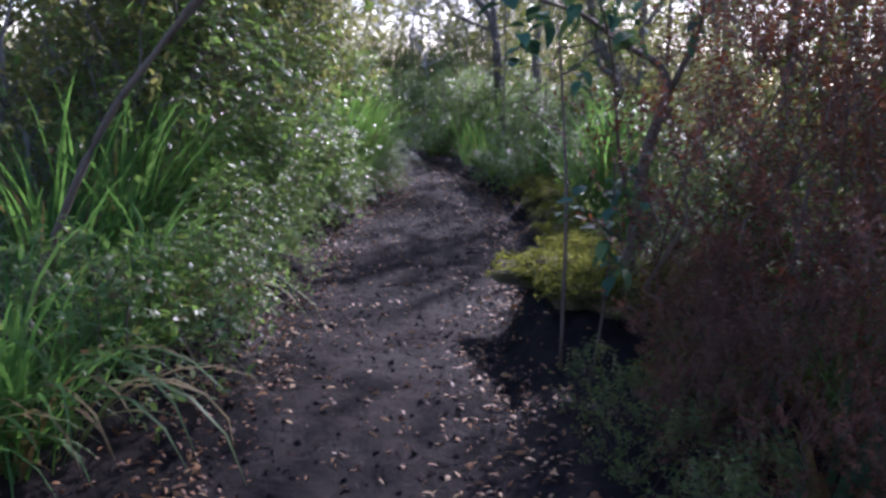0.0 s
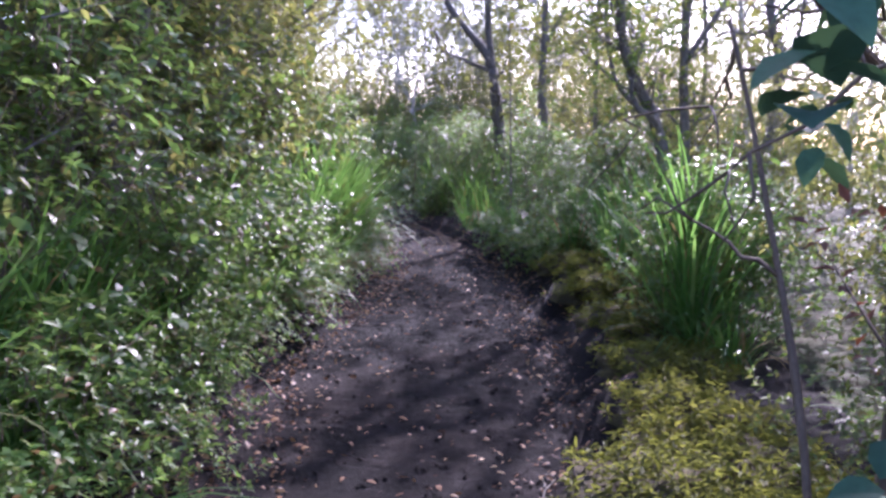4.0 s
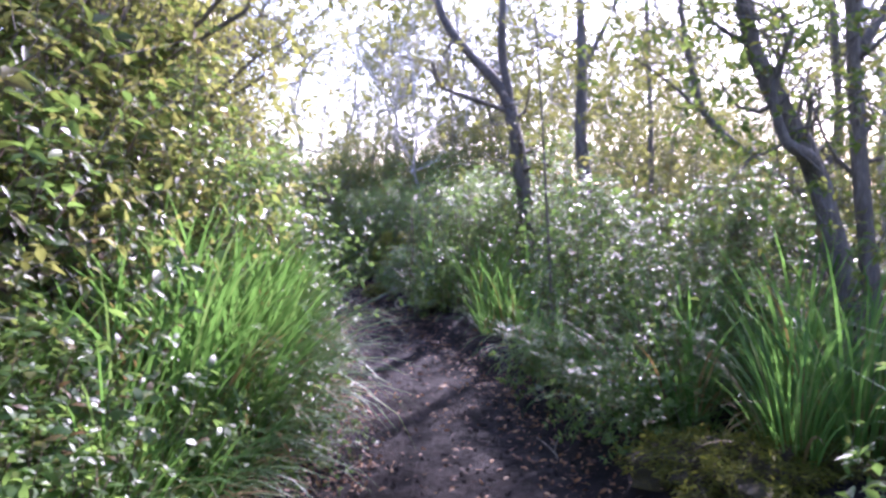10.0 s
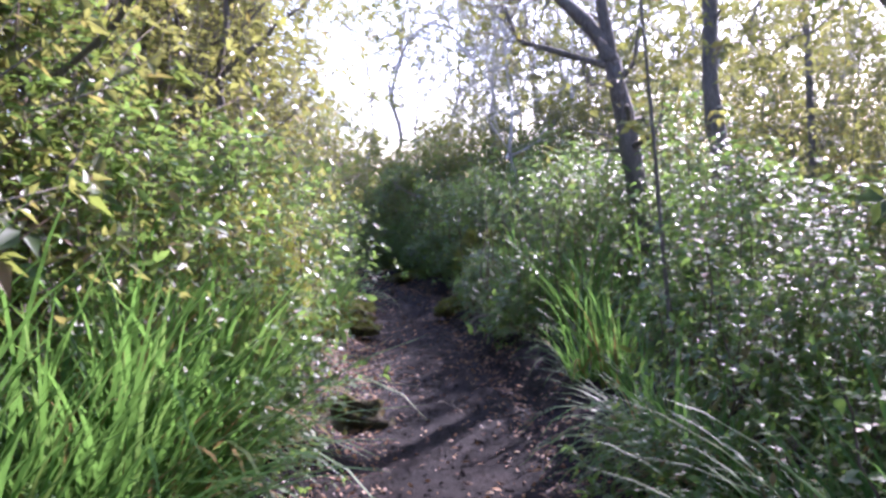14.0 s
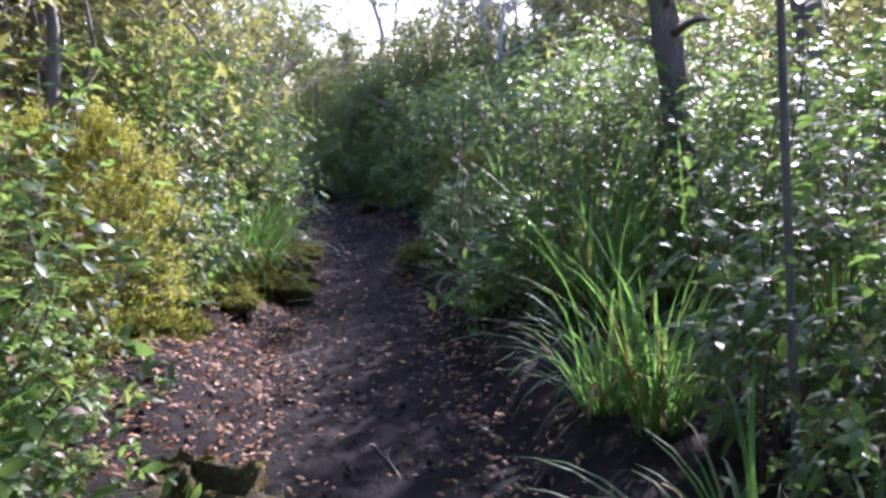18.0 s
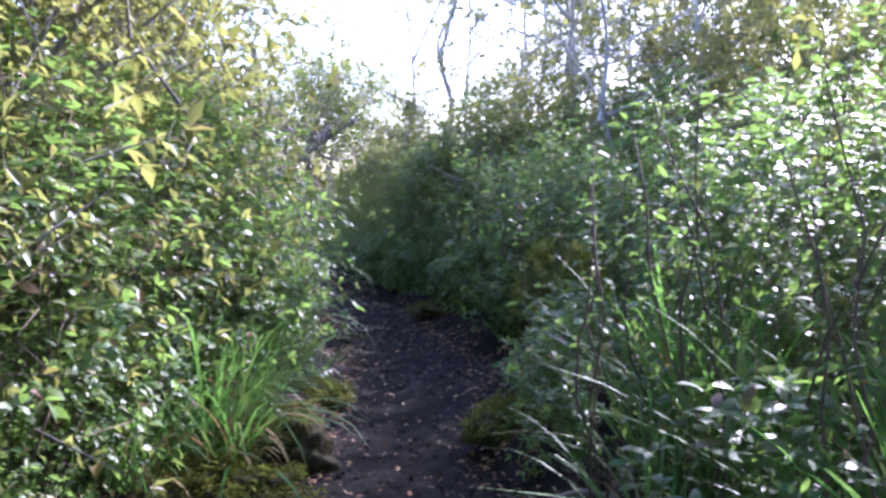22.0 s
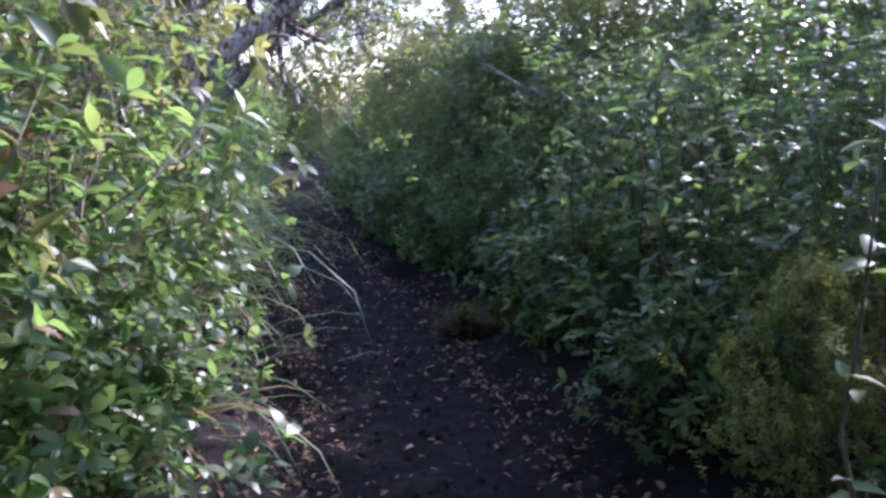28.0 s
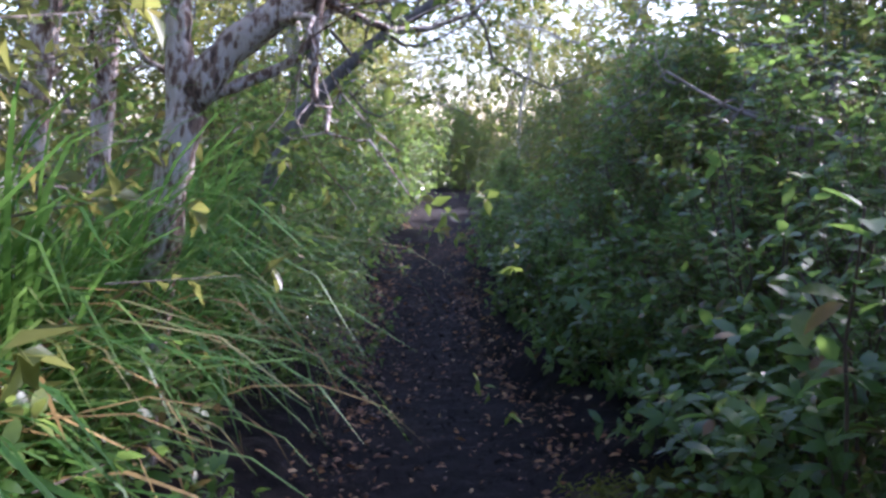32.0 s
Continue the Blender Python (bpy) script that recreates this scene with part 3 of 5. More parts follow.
yellow = shrub("yellow_green_shrub", -2.42, 17.0, "feathery yellow-green shrub above the leaf litter", 1.35, 0.62, 950, 0.036, 0.22, 14, M_YELLOW, 7, z0=0.1, twig=0.15, fine="thin", whorl=False, clump=0.85, bias=0.3, top=0.7)


CLEAR = [(0.55, 16.8, 0.85), (0.6, 15.95, 0.6), (0.5, 15.2, 0.45), (-2.15, 16.8, 0.95), (-2.7, 16.4, 0.5), (1.15, 17.8, 0.3), (0.8, 18.4, 0.5), (0.35, 17.7, 0.4), (-0.95, 22.7, 0.75), (0.75, 4.2, 0.6), (-0.6, 19.25, 0.75)]


def row(kinds, y0, y1, side, step, off0, off1, s0=0.85, s1=1.15, rz=None):
    rng = np.random.default_rng(int(abs(y0) * 137 + y1 * 71 + off0 * 1009 + s0 * 37 + side + 5))
    y = y0 + step * 0.3 * rng.random()
    while y < y1:
        o = rng.uniform(off0, off1)
        x = (left(y) - o) if side < 0 else (right(y) + o)
        if all(math.hypot(x - a, y - b) > c for a, b, c in CLEAR):
            place(kinds[rng.integers(len(kinds))], float(x), float(y), s=rng.uniform(s0, s1), rz=None if rz is None else rz + rng.normal() * 20)
        y += step * rng.uniform(0.75, 1.25)


# left side of the track
row(hang + tuft, 2.6, 6.2, -1, 0.4, 0.5, 0.85, 0.65, 0.9, rz=-20)
row(low, 3.4, 6.8, -1, 0.5, 0.25, 0.5, 0.5, 0.75)
row(tall, 4.8, 7.5, -1, 0.5, 0.8, 1.4, 0.9, 1.15)
row(tall, 6.4, 9.2, -1, 0.5, 0.6, 0.95, 0.75, 0.95)
row(glossy, 6.2, 7.8, -1, 0.5, 0.8, 1.1, 0.85, 1.05)
row(low, 8.0, 10.5, -1, 0.4, 0.45, 0.75, 0.85, 1.1)
row(small + glossy, 9.3, 12.6, -1, 0.6, 1.6, 2.1, 0.95, 1.2)
row(tall, 8.7, 11.2, -1, 0.42, 0.9, 1.35, 0.9, 1.15)
row(tall + tuft, 8.8, 12.6, -1, 0.4, 0.5, 0.9, 0.8, 1.05, rz=0)
row(low, 6.3, 9.5, -1, 0.6, 0.35, 0.6, 0.6, 0.8)
row(hang, 7.6, 11.8, -1, 0.6, 0.35, 0.55, 0.6, 0.8, rz=0)
row(low, 9.5, 12.5, -1, 0.6, 0.3, 0.5, 0.55, 0.8)
row(hang, 11.8, 14.7, -1, 0.38, 0.45, 0.75, 0.8, 1.1, rz=-10)
row(tall, 12.6, 14.5, -1, 0.3, 0.45, 0.9, 0.9, 1.2)
row(small + glossy, 12.8, 14.6, -1, 0.6, 1.3, 1.8, 0.9, 1.1)
row(low, 14.7, 15.8, -1, 0.35, 0.6, 1.0, 0.35, 0.5)
row(low, 15.9, 17.4, -1, 0.7, 2.3, 2.7, 0.7, 0.95)
row(glossy + small, 18.6, 22.4, -1, 0.6, 0.95, 1.25, 0.85, 1.1)
row(glossy, 18.5, 20.4, -1, 0.5, 1.0, 1.25, 0.75, 0.9)
row(low + small, 18.0, 19.5, -1, 0.5, 0.75, 1.0, 0.5, 0.75)
row(lush, 21.4, 24.5, -1, 0.45, 0.35, 0.65, 0.5, 0.7)
row(hang + tuft, 19.4, 21.6, -1, 0.4, 0.6, 0.85, 0.7, 0.9, rz=0)
row(hang, 22.9, 24.2, -1, 0.35, 1.25, 1.5, 0.85, 1.0, rz=0)
row(hang, 26.0, 30.5, -1, 0.3, 1.35, 1.9, 0.95, 1.2, rz=20)
row(olive_far, 26.0, 36.0, -1, 0.9, 2.8, 4.8, 1.0, 1.35)
row(small + low, 28.0, 34.0, -1, 0.5, 0.7, 1.1, 0.9, 1.2)
row(glossy, 20.8, 22.4, -1, 0.42, 0.6, 0.95, 0.7, 0.9)
row(low, 26.0, 34.0, -1, 0.6, 0.2, 0.45, 0.4, 0.6)
row(tall, 24.2, 27.0, -1, 0.6, 0.9, 1.4, 0.9, 1.1)
row(small + low, 26.5, 40.0, -1, 0.7, 0.6, 1.2, 0.9, 1.3)
row(dark + small, 27.0, 42.0, -1, 0.9, 1.2, 2.2, 0.9, 1.3)
row(olive_near, 2.6, 8.0, -1, 0.9, 1.9, 2.6, 0.75, 0.95)
row(olive_near + dark, 8.0, 14.6, -1, 0.8, 1.8, 2.6, 1.0, 1.3)
row(olive_near, 5.5, 14.0, -1, 1.1, 1.5, 2.1, 1.1, 1.3)
row(olive_near, 17.6, 24.0, -1, 0.8, 1.6, 2.4, 1.15, 1.4)
row(olive_far, 28.0, 46.0, -1, 1.1, 2.0, 3.4, 1.0, 1.4)
row(olive_near, 7.5, 24.0, -1, 0.8, 2.6, 3.6, 1.45, 1.75)
row(dark, 9.0, 15.5, -1, 0.7, 2.0, 2.6, 1.4, 1.7)
row(olive_near, 19.5, 24.0, -1, 0.7, 2.4, 3.0, 1.5, 1.8)
# right side
row(dark + small, 1.8, 6.5, 1, 0.7, 1.9, 3.0, 0.8, 1.1)
row(tuft, 3.2, 6.0, 1, 0.6, 1.3, 1.8, 0.7, 0.9)
row(low, 8.4, 12.0, 1, 0.6, 1.1, 2.2, 0.6, 0.9)
row(tall + tuft, 12.3, 14.0, 1, 0.5, 0.6, 1.3, 0.75, 0.95)
row(tuft + low[:1], 12.0, 14.4, 1, 0.45, 0.4, 0.75, 0.6, 0.8, rz=180)
row(lush + glossy[:1], 12.3, 18.0, 1, 0.45, 1.0, 1.9, 0.65, 0.85)
row(small + low, 13.0, 20.0, 1, 0.75, 1.9, 3.4, 0.7, 0.95)
row(tuft, 12.5, 17.5, 1, 0.8, 0.35, 0.6, 0.7, 0.95, rz=180)
row(glossy, 17.4, 23.5, 1, 0.55, 1.0, 1.4, 0.65, 0.8)
for k in range(9):
    place(olive[k % 4], rng.uniform(3.4, 6.2), 18.5 + k * 0.8, None, rng.uniform(0.8, 1.0))
row(lush, 17.8, 24.0, 1, 0.5, 0.45, 0.7, 0.55, 0.75)
row(glossy + lush, 18.0, 24.0, 1, 0.6, 1.4, 2.4, 0.7, 0.85)
row(glossy + small, 19.5, 26.5, 1, 0.6, 2.2, 3.4, 0.8, 1.0)
row(olive_far, 21.5, 28.0, 1, 0.6, 3.6, 5.4, 0.75, 0.9)
row(small + glossy, 24.5, 30.0, 1, 0.65, 2.2, 3.4, 0.95, 1.2)
row(dark, 29.0, 36.0, 1, 0.8, 2.4, 3.2, 1.0, 1.2)
row(olive_far, 26.0, 33.0, 1, 0.6, 3.6, 5.6, 0.85, 1.1)
row(small + glossy, 24.0, 30.0, 1, 0.7, 1.3, 2.2, 0.8, 1.0)
row(lush, 23.2, 31.0, 1, 0.42, 0.45, 0.75, 0.5, 0.8)
row(glossy, 23.6, 27.0, 1, 0.5, 1.0, 1.3, 0.65, 0.8)
row(dark + small, 27.0, 44.0, 1, 0.7, 1.4, 1.9, 0.75, 1.0)
row(lush + small, 26.0, 44.0, 1, 0.7, 0.45, 0.8, 0.5, 0.7)
row(olive_near, 4.5, 8.8, 1, 0.7, 2.3, 3.4, 0.8, 1.0)
row(olive_near, 12.5, 17.0, 1, 0.85, 2.5, 3.6, 0.7, 0.9)
row(olive_near, 17.0, 21.0, 1, 0.8, 3.6, 4.8, 0.75, 0.9)
row(olive_far, 4.0, 18.0, 1, 1.2, 4.6, 6.6, 0.7, 0.9)
row(olive_far, 28.0, 46.0, 1, 1.1, 1.9, 3.4, 0.75, 1.0)
row(olive_far, 31.0, 42.0, 1, 1.6, 5.0, 8.0, 0.8, 1.0)


def plant(kinds, x, y, s, rz):
    """One plant of a kind, at its own spot."""
    return place(kinds[rng.integers(len(kinds))], x, y, rz, s)


# by the start and the clearing
plant(tall, 1.75, 3.35, 0.55, 120)
plant(olive_near, 2.2, 5.8, 0.65, 200)
plant(olive_near, 2.35, 6.6, 0.75, 10)
plant(olive_near, 2.75, 7.4, 0.85, 100)
plant(tuft, 1.75, 7.9, 0.85, 190)
plant(tuft, 1.62, 8.1, 0.95, 190)
plant(low, 2.05, 8.3, 0.7, 0)
plant(tall, 1.6, 8.4, 1.05, 180)
plant(low, 1.75, 8.55, 0.9, 200)
plant(tall, 1.85, 8.8, 1.1, 170)
plant(low, 1.95, 8.9, 1.1, 160)
plant(tall, 1.9, 9.1, 0.9, 60)
plant(low, 1.95, 9.3, 1.0, 10)
# round the leaning tree
plant(olive, -2.9, 11.2, 1.15, 10)
plant(tall, 1.75, 11.3, 0.75, 160)
plant(tall, 2.1, 11.4, 0.9, 200)
plant(tall, -1.45, 11.6, 1.25, 0)
plant(tall, -1.75, 11.9, 1.3, 300)
plant(tall, 2.1, 12.1, 1.1, 150)
plant(hang, 2.0, 12.1, 0.75, 175)
plant(tall, -1.3, 12.15, 1.2, 60)
plant(tall, -1.65, 12.3, 1.3, 120)
plant(tall, -1.4, 12.7, 1.2, 200)
# past the leaning tree
plant(olive_near, -2.5, 13.2, 1.1, 200)
plant(glossy, 1.95, 13.2, 0.62, 50)
plant(glossy, 1.5, 13.6, 0.6, 0)
plant(glossy, 2.35, 13.7, 0.66, 160)
plant(tuft, 1.15, 14.0, 0.8, 180)
plant(glossy, -1.6, 14.0, 0.85, 270)
plant(tall, -2.0, 14.15, 1.25, 0)
plant(glossy, 1.75, 14.2, 0.64, 110)
plant(glossy, 2.6, 14.4, 0.7, 300)
plant(glossy, -1.5, 14.55, 0.8, 70)
plant(glossy, 2.2, 14.6, 0.66, 210)
plant(glossy, 1.45, 14.7, 0.62, 260)
plant(low, -1.45, 14.85, 0.8, 40)
plant(glossy, -1.45, 15.0, 0.75, 170)
plant(glossy, -1.65, 15.15, 0.6, 0)
plant(olive_near, -3.0, 15.4, 1.2, 90)
plant(low, -1.85, 15.5, 0.75, 80)
# along the leaf litter
plant(tall, 0.75, 16.5, 0.75, 120)
plant(olive_near, -3.7, 16.6, 1.3, 230)
plant(tall, 1.6, 16.75, 0.75, 40)
plant(tuft, 0.52, 16.75, 1.05, 90)
plant(olive_near, -3.4, 18.0, 1.3, 30)
plant(tall, 0.5, 18.35, 0.95, 0)
plant(tuft, 0.85, 18.55, 1.15, 100)
plant(tall, 1.15, 18.75, 0.95, 200)
plant(tuft, -0.25, 18.8, 0.8, 200)
plant(tall, 0.1, 19.2, 0.8, 20)
# at the bend
plant(hang, -2.4, 19.9, 0.75, -15)
plant(olive_near, -3.8, 19.9, 1.35, 60)
plant(tall, -0.15, 19.9, 0.95, 200)
plant(hang, -2.6, 20.35, 0.8, 0)
plant(tuft, -2.75, 20.8, 0.9, 0)
plant(olive_near, -4.4, 21.3, 1.35, 160)
plant(glossy, -3.65, 22.1, 0.9, 120)
# by the paperbarks
plant(hang, -3.35, 22.5, 0.8, -20)
plant(glossy, -3.7, 22.6, 0.9, 20)
plant(olive_near, -5.1, 22.8, 1.35, 260)
plant(glossy, -4.05, 23.0, 0.95, 200)
plant(great, -4.0, 23.6, 0.8, 10)
plant(great, -4.9, 24.0, 1.0, 40)
plant(great, -4.45, 24.2, 0.9, -5)
plant(great, -4.75, 24.75, 0.9, 15)
plant(great, -5.2, 25.5, 0.9, 0)
plant(great, -5.8, 26.3, 0.9, 10)
bright = place(yellow, -0.9, 22.85, 40, 0.66)
tagged(bright, "small feathery yellow-green shrub in a dark thicket")
place(yellow, -2.95, 16.7, 90, 1.0)
place(yellow, -2.5, 17.45, 200, 0.9)

# the last two are dark shrubs added in place of shade by the sapling
for (px, py, s) in [(-13.4, 45.6, 1.0), (-14.0, 46.4, 1.1), (-12.9, 46.3, 1.0), (-12.3, 43.2, 0.75), (-12.9, 44.0, 0.9), (-11.7, 43.7, 0.7), (-12.5, 49.0, 2.1), (-15.0, 49.0, 2.2), (-10.4, 48.0, 1.9), (-17.0, 50.5, 2.3), (1.4, 5.25, 0.42), (1.3, 4.65, 0.4)]:
    place(dark[0], px, py, None, s)
for (px, py, s) in [(-11.5, 47.5, 1.5), (-13.2, 48.5, 1.7), (-15.0, 48.0, 1.6), (-16.5, 46.5, 1.6), (-18.0, 47.5, 1.7), (-14.2, 50.5, 1.9), (-10.5, 45.5, 1.2), (-15.8, 49.5, 1.8), (-13.5, 53.0, 2.0), (-16.0, 54.0, 2.0), (-12.4, 47.2, 1.4), (-14.6, 47.3, 1.5), (-10.0, 49.0, 1.6), (-9.0, 43.0, 1.0), (-17.0, 51.0, 1.9), (-12.0, 50.5, 1.8)]:
    place(olive[0], px, py, None, s)
for (px, py, s) in [(-13.3, 44.5, 0.9), (-12.7, 44.6, 0.8), (-13.8, 45.2, 1.0), (-13.2, 43.6, 0.8), (-12.2, 45.2, 0.9)]:
    place(glossy[0], px, py, None, s * 1.15)
for (px, py, s) in [(0.78, 3.2, 0.24), (0.88, 2.8, 0.26), (0.72, 3.65, 0.2), (1.02, 3.45, 0.28), (1.05, 2.5, 0.26), (1.12, 3.0, 0.28), (0.85, 2.3, 0.24)]:
    place(dark[1], px, py, None, s * 0.8)
for (px, py, s) in [(2.1, 2.6, 0.8), (2.3, 2.1, 0.9), (1.75, 4.6, 0.7), (2.1, 5.4, 0.9), (1.7, 5.7, 0.6)]:
    place(low[rng.integers(4)], px, py, None, s)
row(low, 6.0, 14.6, -1, 0.7, 0.05, 0.3, 0.35, 0.55)
row(lush, 12.0, 14.5, 1, 0.5, 0.1, 0.3, 0.35, 0.5)
row(lush + low[:1], 18.0, 24.0, 1, 0.5, 0.25, 0.45, 0.35, 0.5)

row(olive_far + dark, -4.0, 2.0, -1, 0.9, 1.3, 2.6, 0.8, 1.0)
row(dark + olive_far, -4.0, 1.6, 1, 0.9, 1.5, 2.8, 0.7, 0.9)
row(low, -4.0, 2.4, -1, 1.2, 0.3, 0.8, 0.6, 0.8)

# the dead shrub and its neighbours near the start
dead = shrub("dead_shrub", 1.5, 3.75, "dead shrub with fine reddish-brown foliage", 2.3, 0.75, 800, 0.038, 0.24, 12, M_BROWN, 6, z0=0.45, twig=0.24, fine="thin", whorl=False, stem_r=0.016, clump=0.6)
place(dead, 2.15, 4.5, 120, 1.0)
place(dead, 1.75, 2.95, 220, 0.8)
for (px, py, s) in [(1.15, 3.35, 0.36), (1.3, 2.75, 0.4), (1.55, 2.35, 0.42), (1.2, 3.8, 0.36), (1.05, 3.0, 0.3), (1.85, 2.4, 0.5)]:
    place(dead, px, py, None, s)

# ---- trees that stand by the track ----
grow_tree("forked_tree", "grey tree trunk that forks over the thicket", [(1.28, 19.2, 0.0), (1.22, 19.3, 1.0), (1.16, 19.3, 1.52), (1.07, 19.3, 2.21), (0.95, 19.3, 2.95)], 0.12, 0.095,
          [([(0.96, 19.3, 2.9), (0.78, 19.3, 3.29), (0.38, 19.3, 3.7), (0.0, 19.4, 4.2), (-0.2, 19.6, 5.2)], 0.085, 0.04),
           ([(0.95, 19.3, 2.9), (0.89, 19.3, 3.35), (0.83, 19.3, 3.75), (0.85, 19.2, 4.6), (1.1, 19.1, 5.6)], 0.075, 0.04),
           ([(0.93, 19.3, 2.9), (0.67, 19.25, 2.98), (0.47, 19.2, 3.05), (0.18, 19.2, 3.16), (-0.02, 19.2, 3.22), (-0.14, 19.2, 3.6)], 0.04, 0.018),
           ([(0.67, 19.25, 2.98), (0.62, 19.2, 2.85), (0.72, 19.15, 2.7)], 0.022, 0.01)], M_BARK, M_OLIVE, 600, 0.07, 1.3, 11, reach=1.0)
grow_tree("straight_tree", "straight grey trunk rising from the thicket", [(1.95, 18.4, 0.0), (1.87, 18.4, 1.78), (1.78, 18.4, 2.48), (1.8, 18.4, 2.94), (1.81, 18.4, 3.6), (1.75, 18.5, 5.5)], 0.10, 0.05,
          [([(1.8, 18.4, 3.3), (2.3, 18.6, 4.2), (2.6, 18.7, 5.2)], 0.04, 0.02)], M_BARK, M_OLIVE, 1200, 0.07, 1.3, 10, reach=1.0)
# limbs above 3.4 m are added out of view, to shade path and left plants
grow_tree("leaning_tree", "thick grey leaning trunk with a vine-clad crown", [(2.75, 12.8, 0.0), (2.71, 12.8, 0.84), (2.62, 12.8, 1.28), (2.44, 12.8, 1.93), (2.21, 12.8, 2.3), (1.99, 12.8, 2.75), (1.9, 12.9, 4.4)], 0.105, 0.05,
          [([(2.5, 12.8, 1.75), (2.35, 12.6, 1.95), (2.15, 12.5, 2.0), (2.05, 12.5, 2.3), (2.15, 12.4, 2.7)], 0.05, 0.02),
           ([(1.92, 12.85, 3.4), (1.4, 12.8, 4.3), (0.6, 12.7, 4.9), (-0.3, 12.6, 5.2)], 0.045, 0.02), ([(1.9, 12.9, 4.2), (1.2, 13.2, 5.0), (0.6, 13.6, 5.5)], 0.04, 0.02), ([(1.92, 12.9, 4.0), (1.3, 12.2, 4.5), (0.6, 11.6, 4.8), (0.0, 11.2, 5.0)], 0.035, 0.012),
           ([(1.9, 12.9, 4.3), (1.2, 13.5, 4.9), (0.4, 14.0, 5.2), (-0.4, 14.3, 5.3)], 0.035, 0.012)], M_BARK, M_DARK, 11500, 0.08, 1.2, 14, reach=1.0)
# the second limb is added above the view, to shade the left side
grow_tree("upright_tree", "upright grey trunk beside the leaning one", [(3.0, 13.05, 0.0), (2.96, 13.0, 0.8), (2.88, 13.0, 1.54), (2.83, 13.0, 2.03), (2.78, 13.0, 2.7), (2.8, 13.1, 5.0)], 0.075, 0.045,
          [([(2.8, 13.0, 2.6), (3.3, 13.2, 3.3), (3.6, 13.3, 4.2)], 0.04, 0.02), ([(2.79, 13.05, 3.8), (1.8, 13.8, 4.7), (0.9, 14.6, 5.2), (0.3, 15.0, 5.4)], 0.04, 0.02)], M_BARK, M_OLIVE, 500, 0.07, 1.3, 10, reach=1.0)
# added tree: its wide crown stays out of view and shades the start
grow_tree("spreading_tree", "added grey tree whose unseen olive crown shades the track", [(3.1, 7.9, 0.0), (3.05, 7.9, 1.2), (3.1, 8.0, 2.4), (3.0, 8.2, 3.6), (2.8, 8.4, 4.8)], 0.07, 0.04,
          [([(3.0, 8.2, 3.5), (2.5, 8.4, 4.2), (1.9, 8.6, 4.6), (1.3, 8.9, 4.8), (0.7, 9.4, 5.0), (0.1, 9.9, 5.1)], 0.035, 0.012), ([(2.9, 8.3, 4.0), (2.6, 9.2, 4.5), (2.2, 10.2, 4.8), (1.9, 11.3, 5.0)], 0.035, 0.015),
           ([(3.05, 8.1, 3.2), (2.7, 7.4, 3.7), (2.4, 6.8, 4.1), (2.0, 6.2, 4.4)], 0.03, 0.012), ([(3.0, 8.2, 3.4), (3.1, 9.0, 3.8), (3.15, 9.9, 4.0), (3.0, 10.6, 4.2)], 0.03, 0.012), ([(2.85, 8.4, 4.6), (2.0, 9.6, 5.2), (1.2, 10.4, 5.4)], 0.03, 0.012), ([(3.05, 8.1, 3.2), (3.5, 8.2, 3.9), (3.9, 8.4, 4.6), (4.2, 8.6, 5.0)], 0.03, 0.012)], M_BARK, M_OLIVE, 14000, 0.075, 1.3, 14, reach=1.0)
# both long limbs are carried up past the view; the added crown shades the path
grow_tree("bough_tree", "small grey tree with a long curved bough", [(3.7, 15.5, 0.0), (3.68, 15.5, 0.7), (3.62, 15.5, 1.18), (3.57, 15.5, 1.67)], 0.075, 0.06,
          [([(3.57, 15.5, 1.62), (3.19, 15.5, 1.92), (2.8, 15.5, 2.2), (2.5, 15.5, 2.5), (2.4, 15.5, 2.95), (2.3, 15.6, 3.6), (2.6, 15.7, 4.8), (2.9, 15.7, 6.0)], 0.05, 0.018),
           ([(3.57, 15.5, 1.65), (3.72, 15.5, 1.93), (3.84, 15.5, 2.4), (3.8, 15.6, 3.6), (3.6, 15.7, 5.0), (3.4, 15.7, 6.4)], 0.05, 0.02),
           ([(2.5, 15.5, 2.5), (2.2, 15.4, 2.75), (1.85, 15.4, 3.0)], 0.022, 0.01)], M_BARK, M_OLIVE, 4200, 0.075, 1.2, 12, reach=0.9)
# top and leaves are added above the view to throw shade on the path
grow_tree("thin_pole_tree", "thin bare grey pole of a young tree, high crown added for shade", [(3.1, 20.0, 0.0), (3.08, 20.0, 2.12), (3.06, 20.0, 3.14), (3.02, 20.0, 3.8), (3.0, 20.0, 5.2), (3.2, 20.0, 6.0), (3.4, 20.0, 7.0)], 0.045, 0.02, [], M_BARK, M_OLIVE, 2600, 0.075, 1.2, 24, reach=1.0)
grow_tree("pole_sapling", "thin straight grey pole of a dead sapling", [(1.06, 15.3, 0.0), (1.02, 15.3, 1.0), (0.97, 15.3, 2.2), (0.9, 15.3, 3.4)], 0.014, 0.009, [], M_BARK, None, 0, branchlets=3, reach=0.4)
grow_tree("kinked_tree", "dark kinked trunk in the sunlit clearing", [(4.33, 14.5, 0.0), (4.35, 14.5, 1.28), (4.5, 14.5, 2.07), (4.53, 14.5, 2.78), (4.34, 14.5, 3.3), (4.2, 14.6, 4.8)], 0.09, 0.045,
          [([(4.52, 14.5, 2.5), (4.75, 14.5, 3.0), (4.8, 14.5, 4.2)], 0.045, 0.02)], M_BARK, M_OLIVE, 500, 0.07, 1.3, 10, reach=1.0)
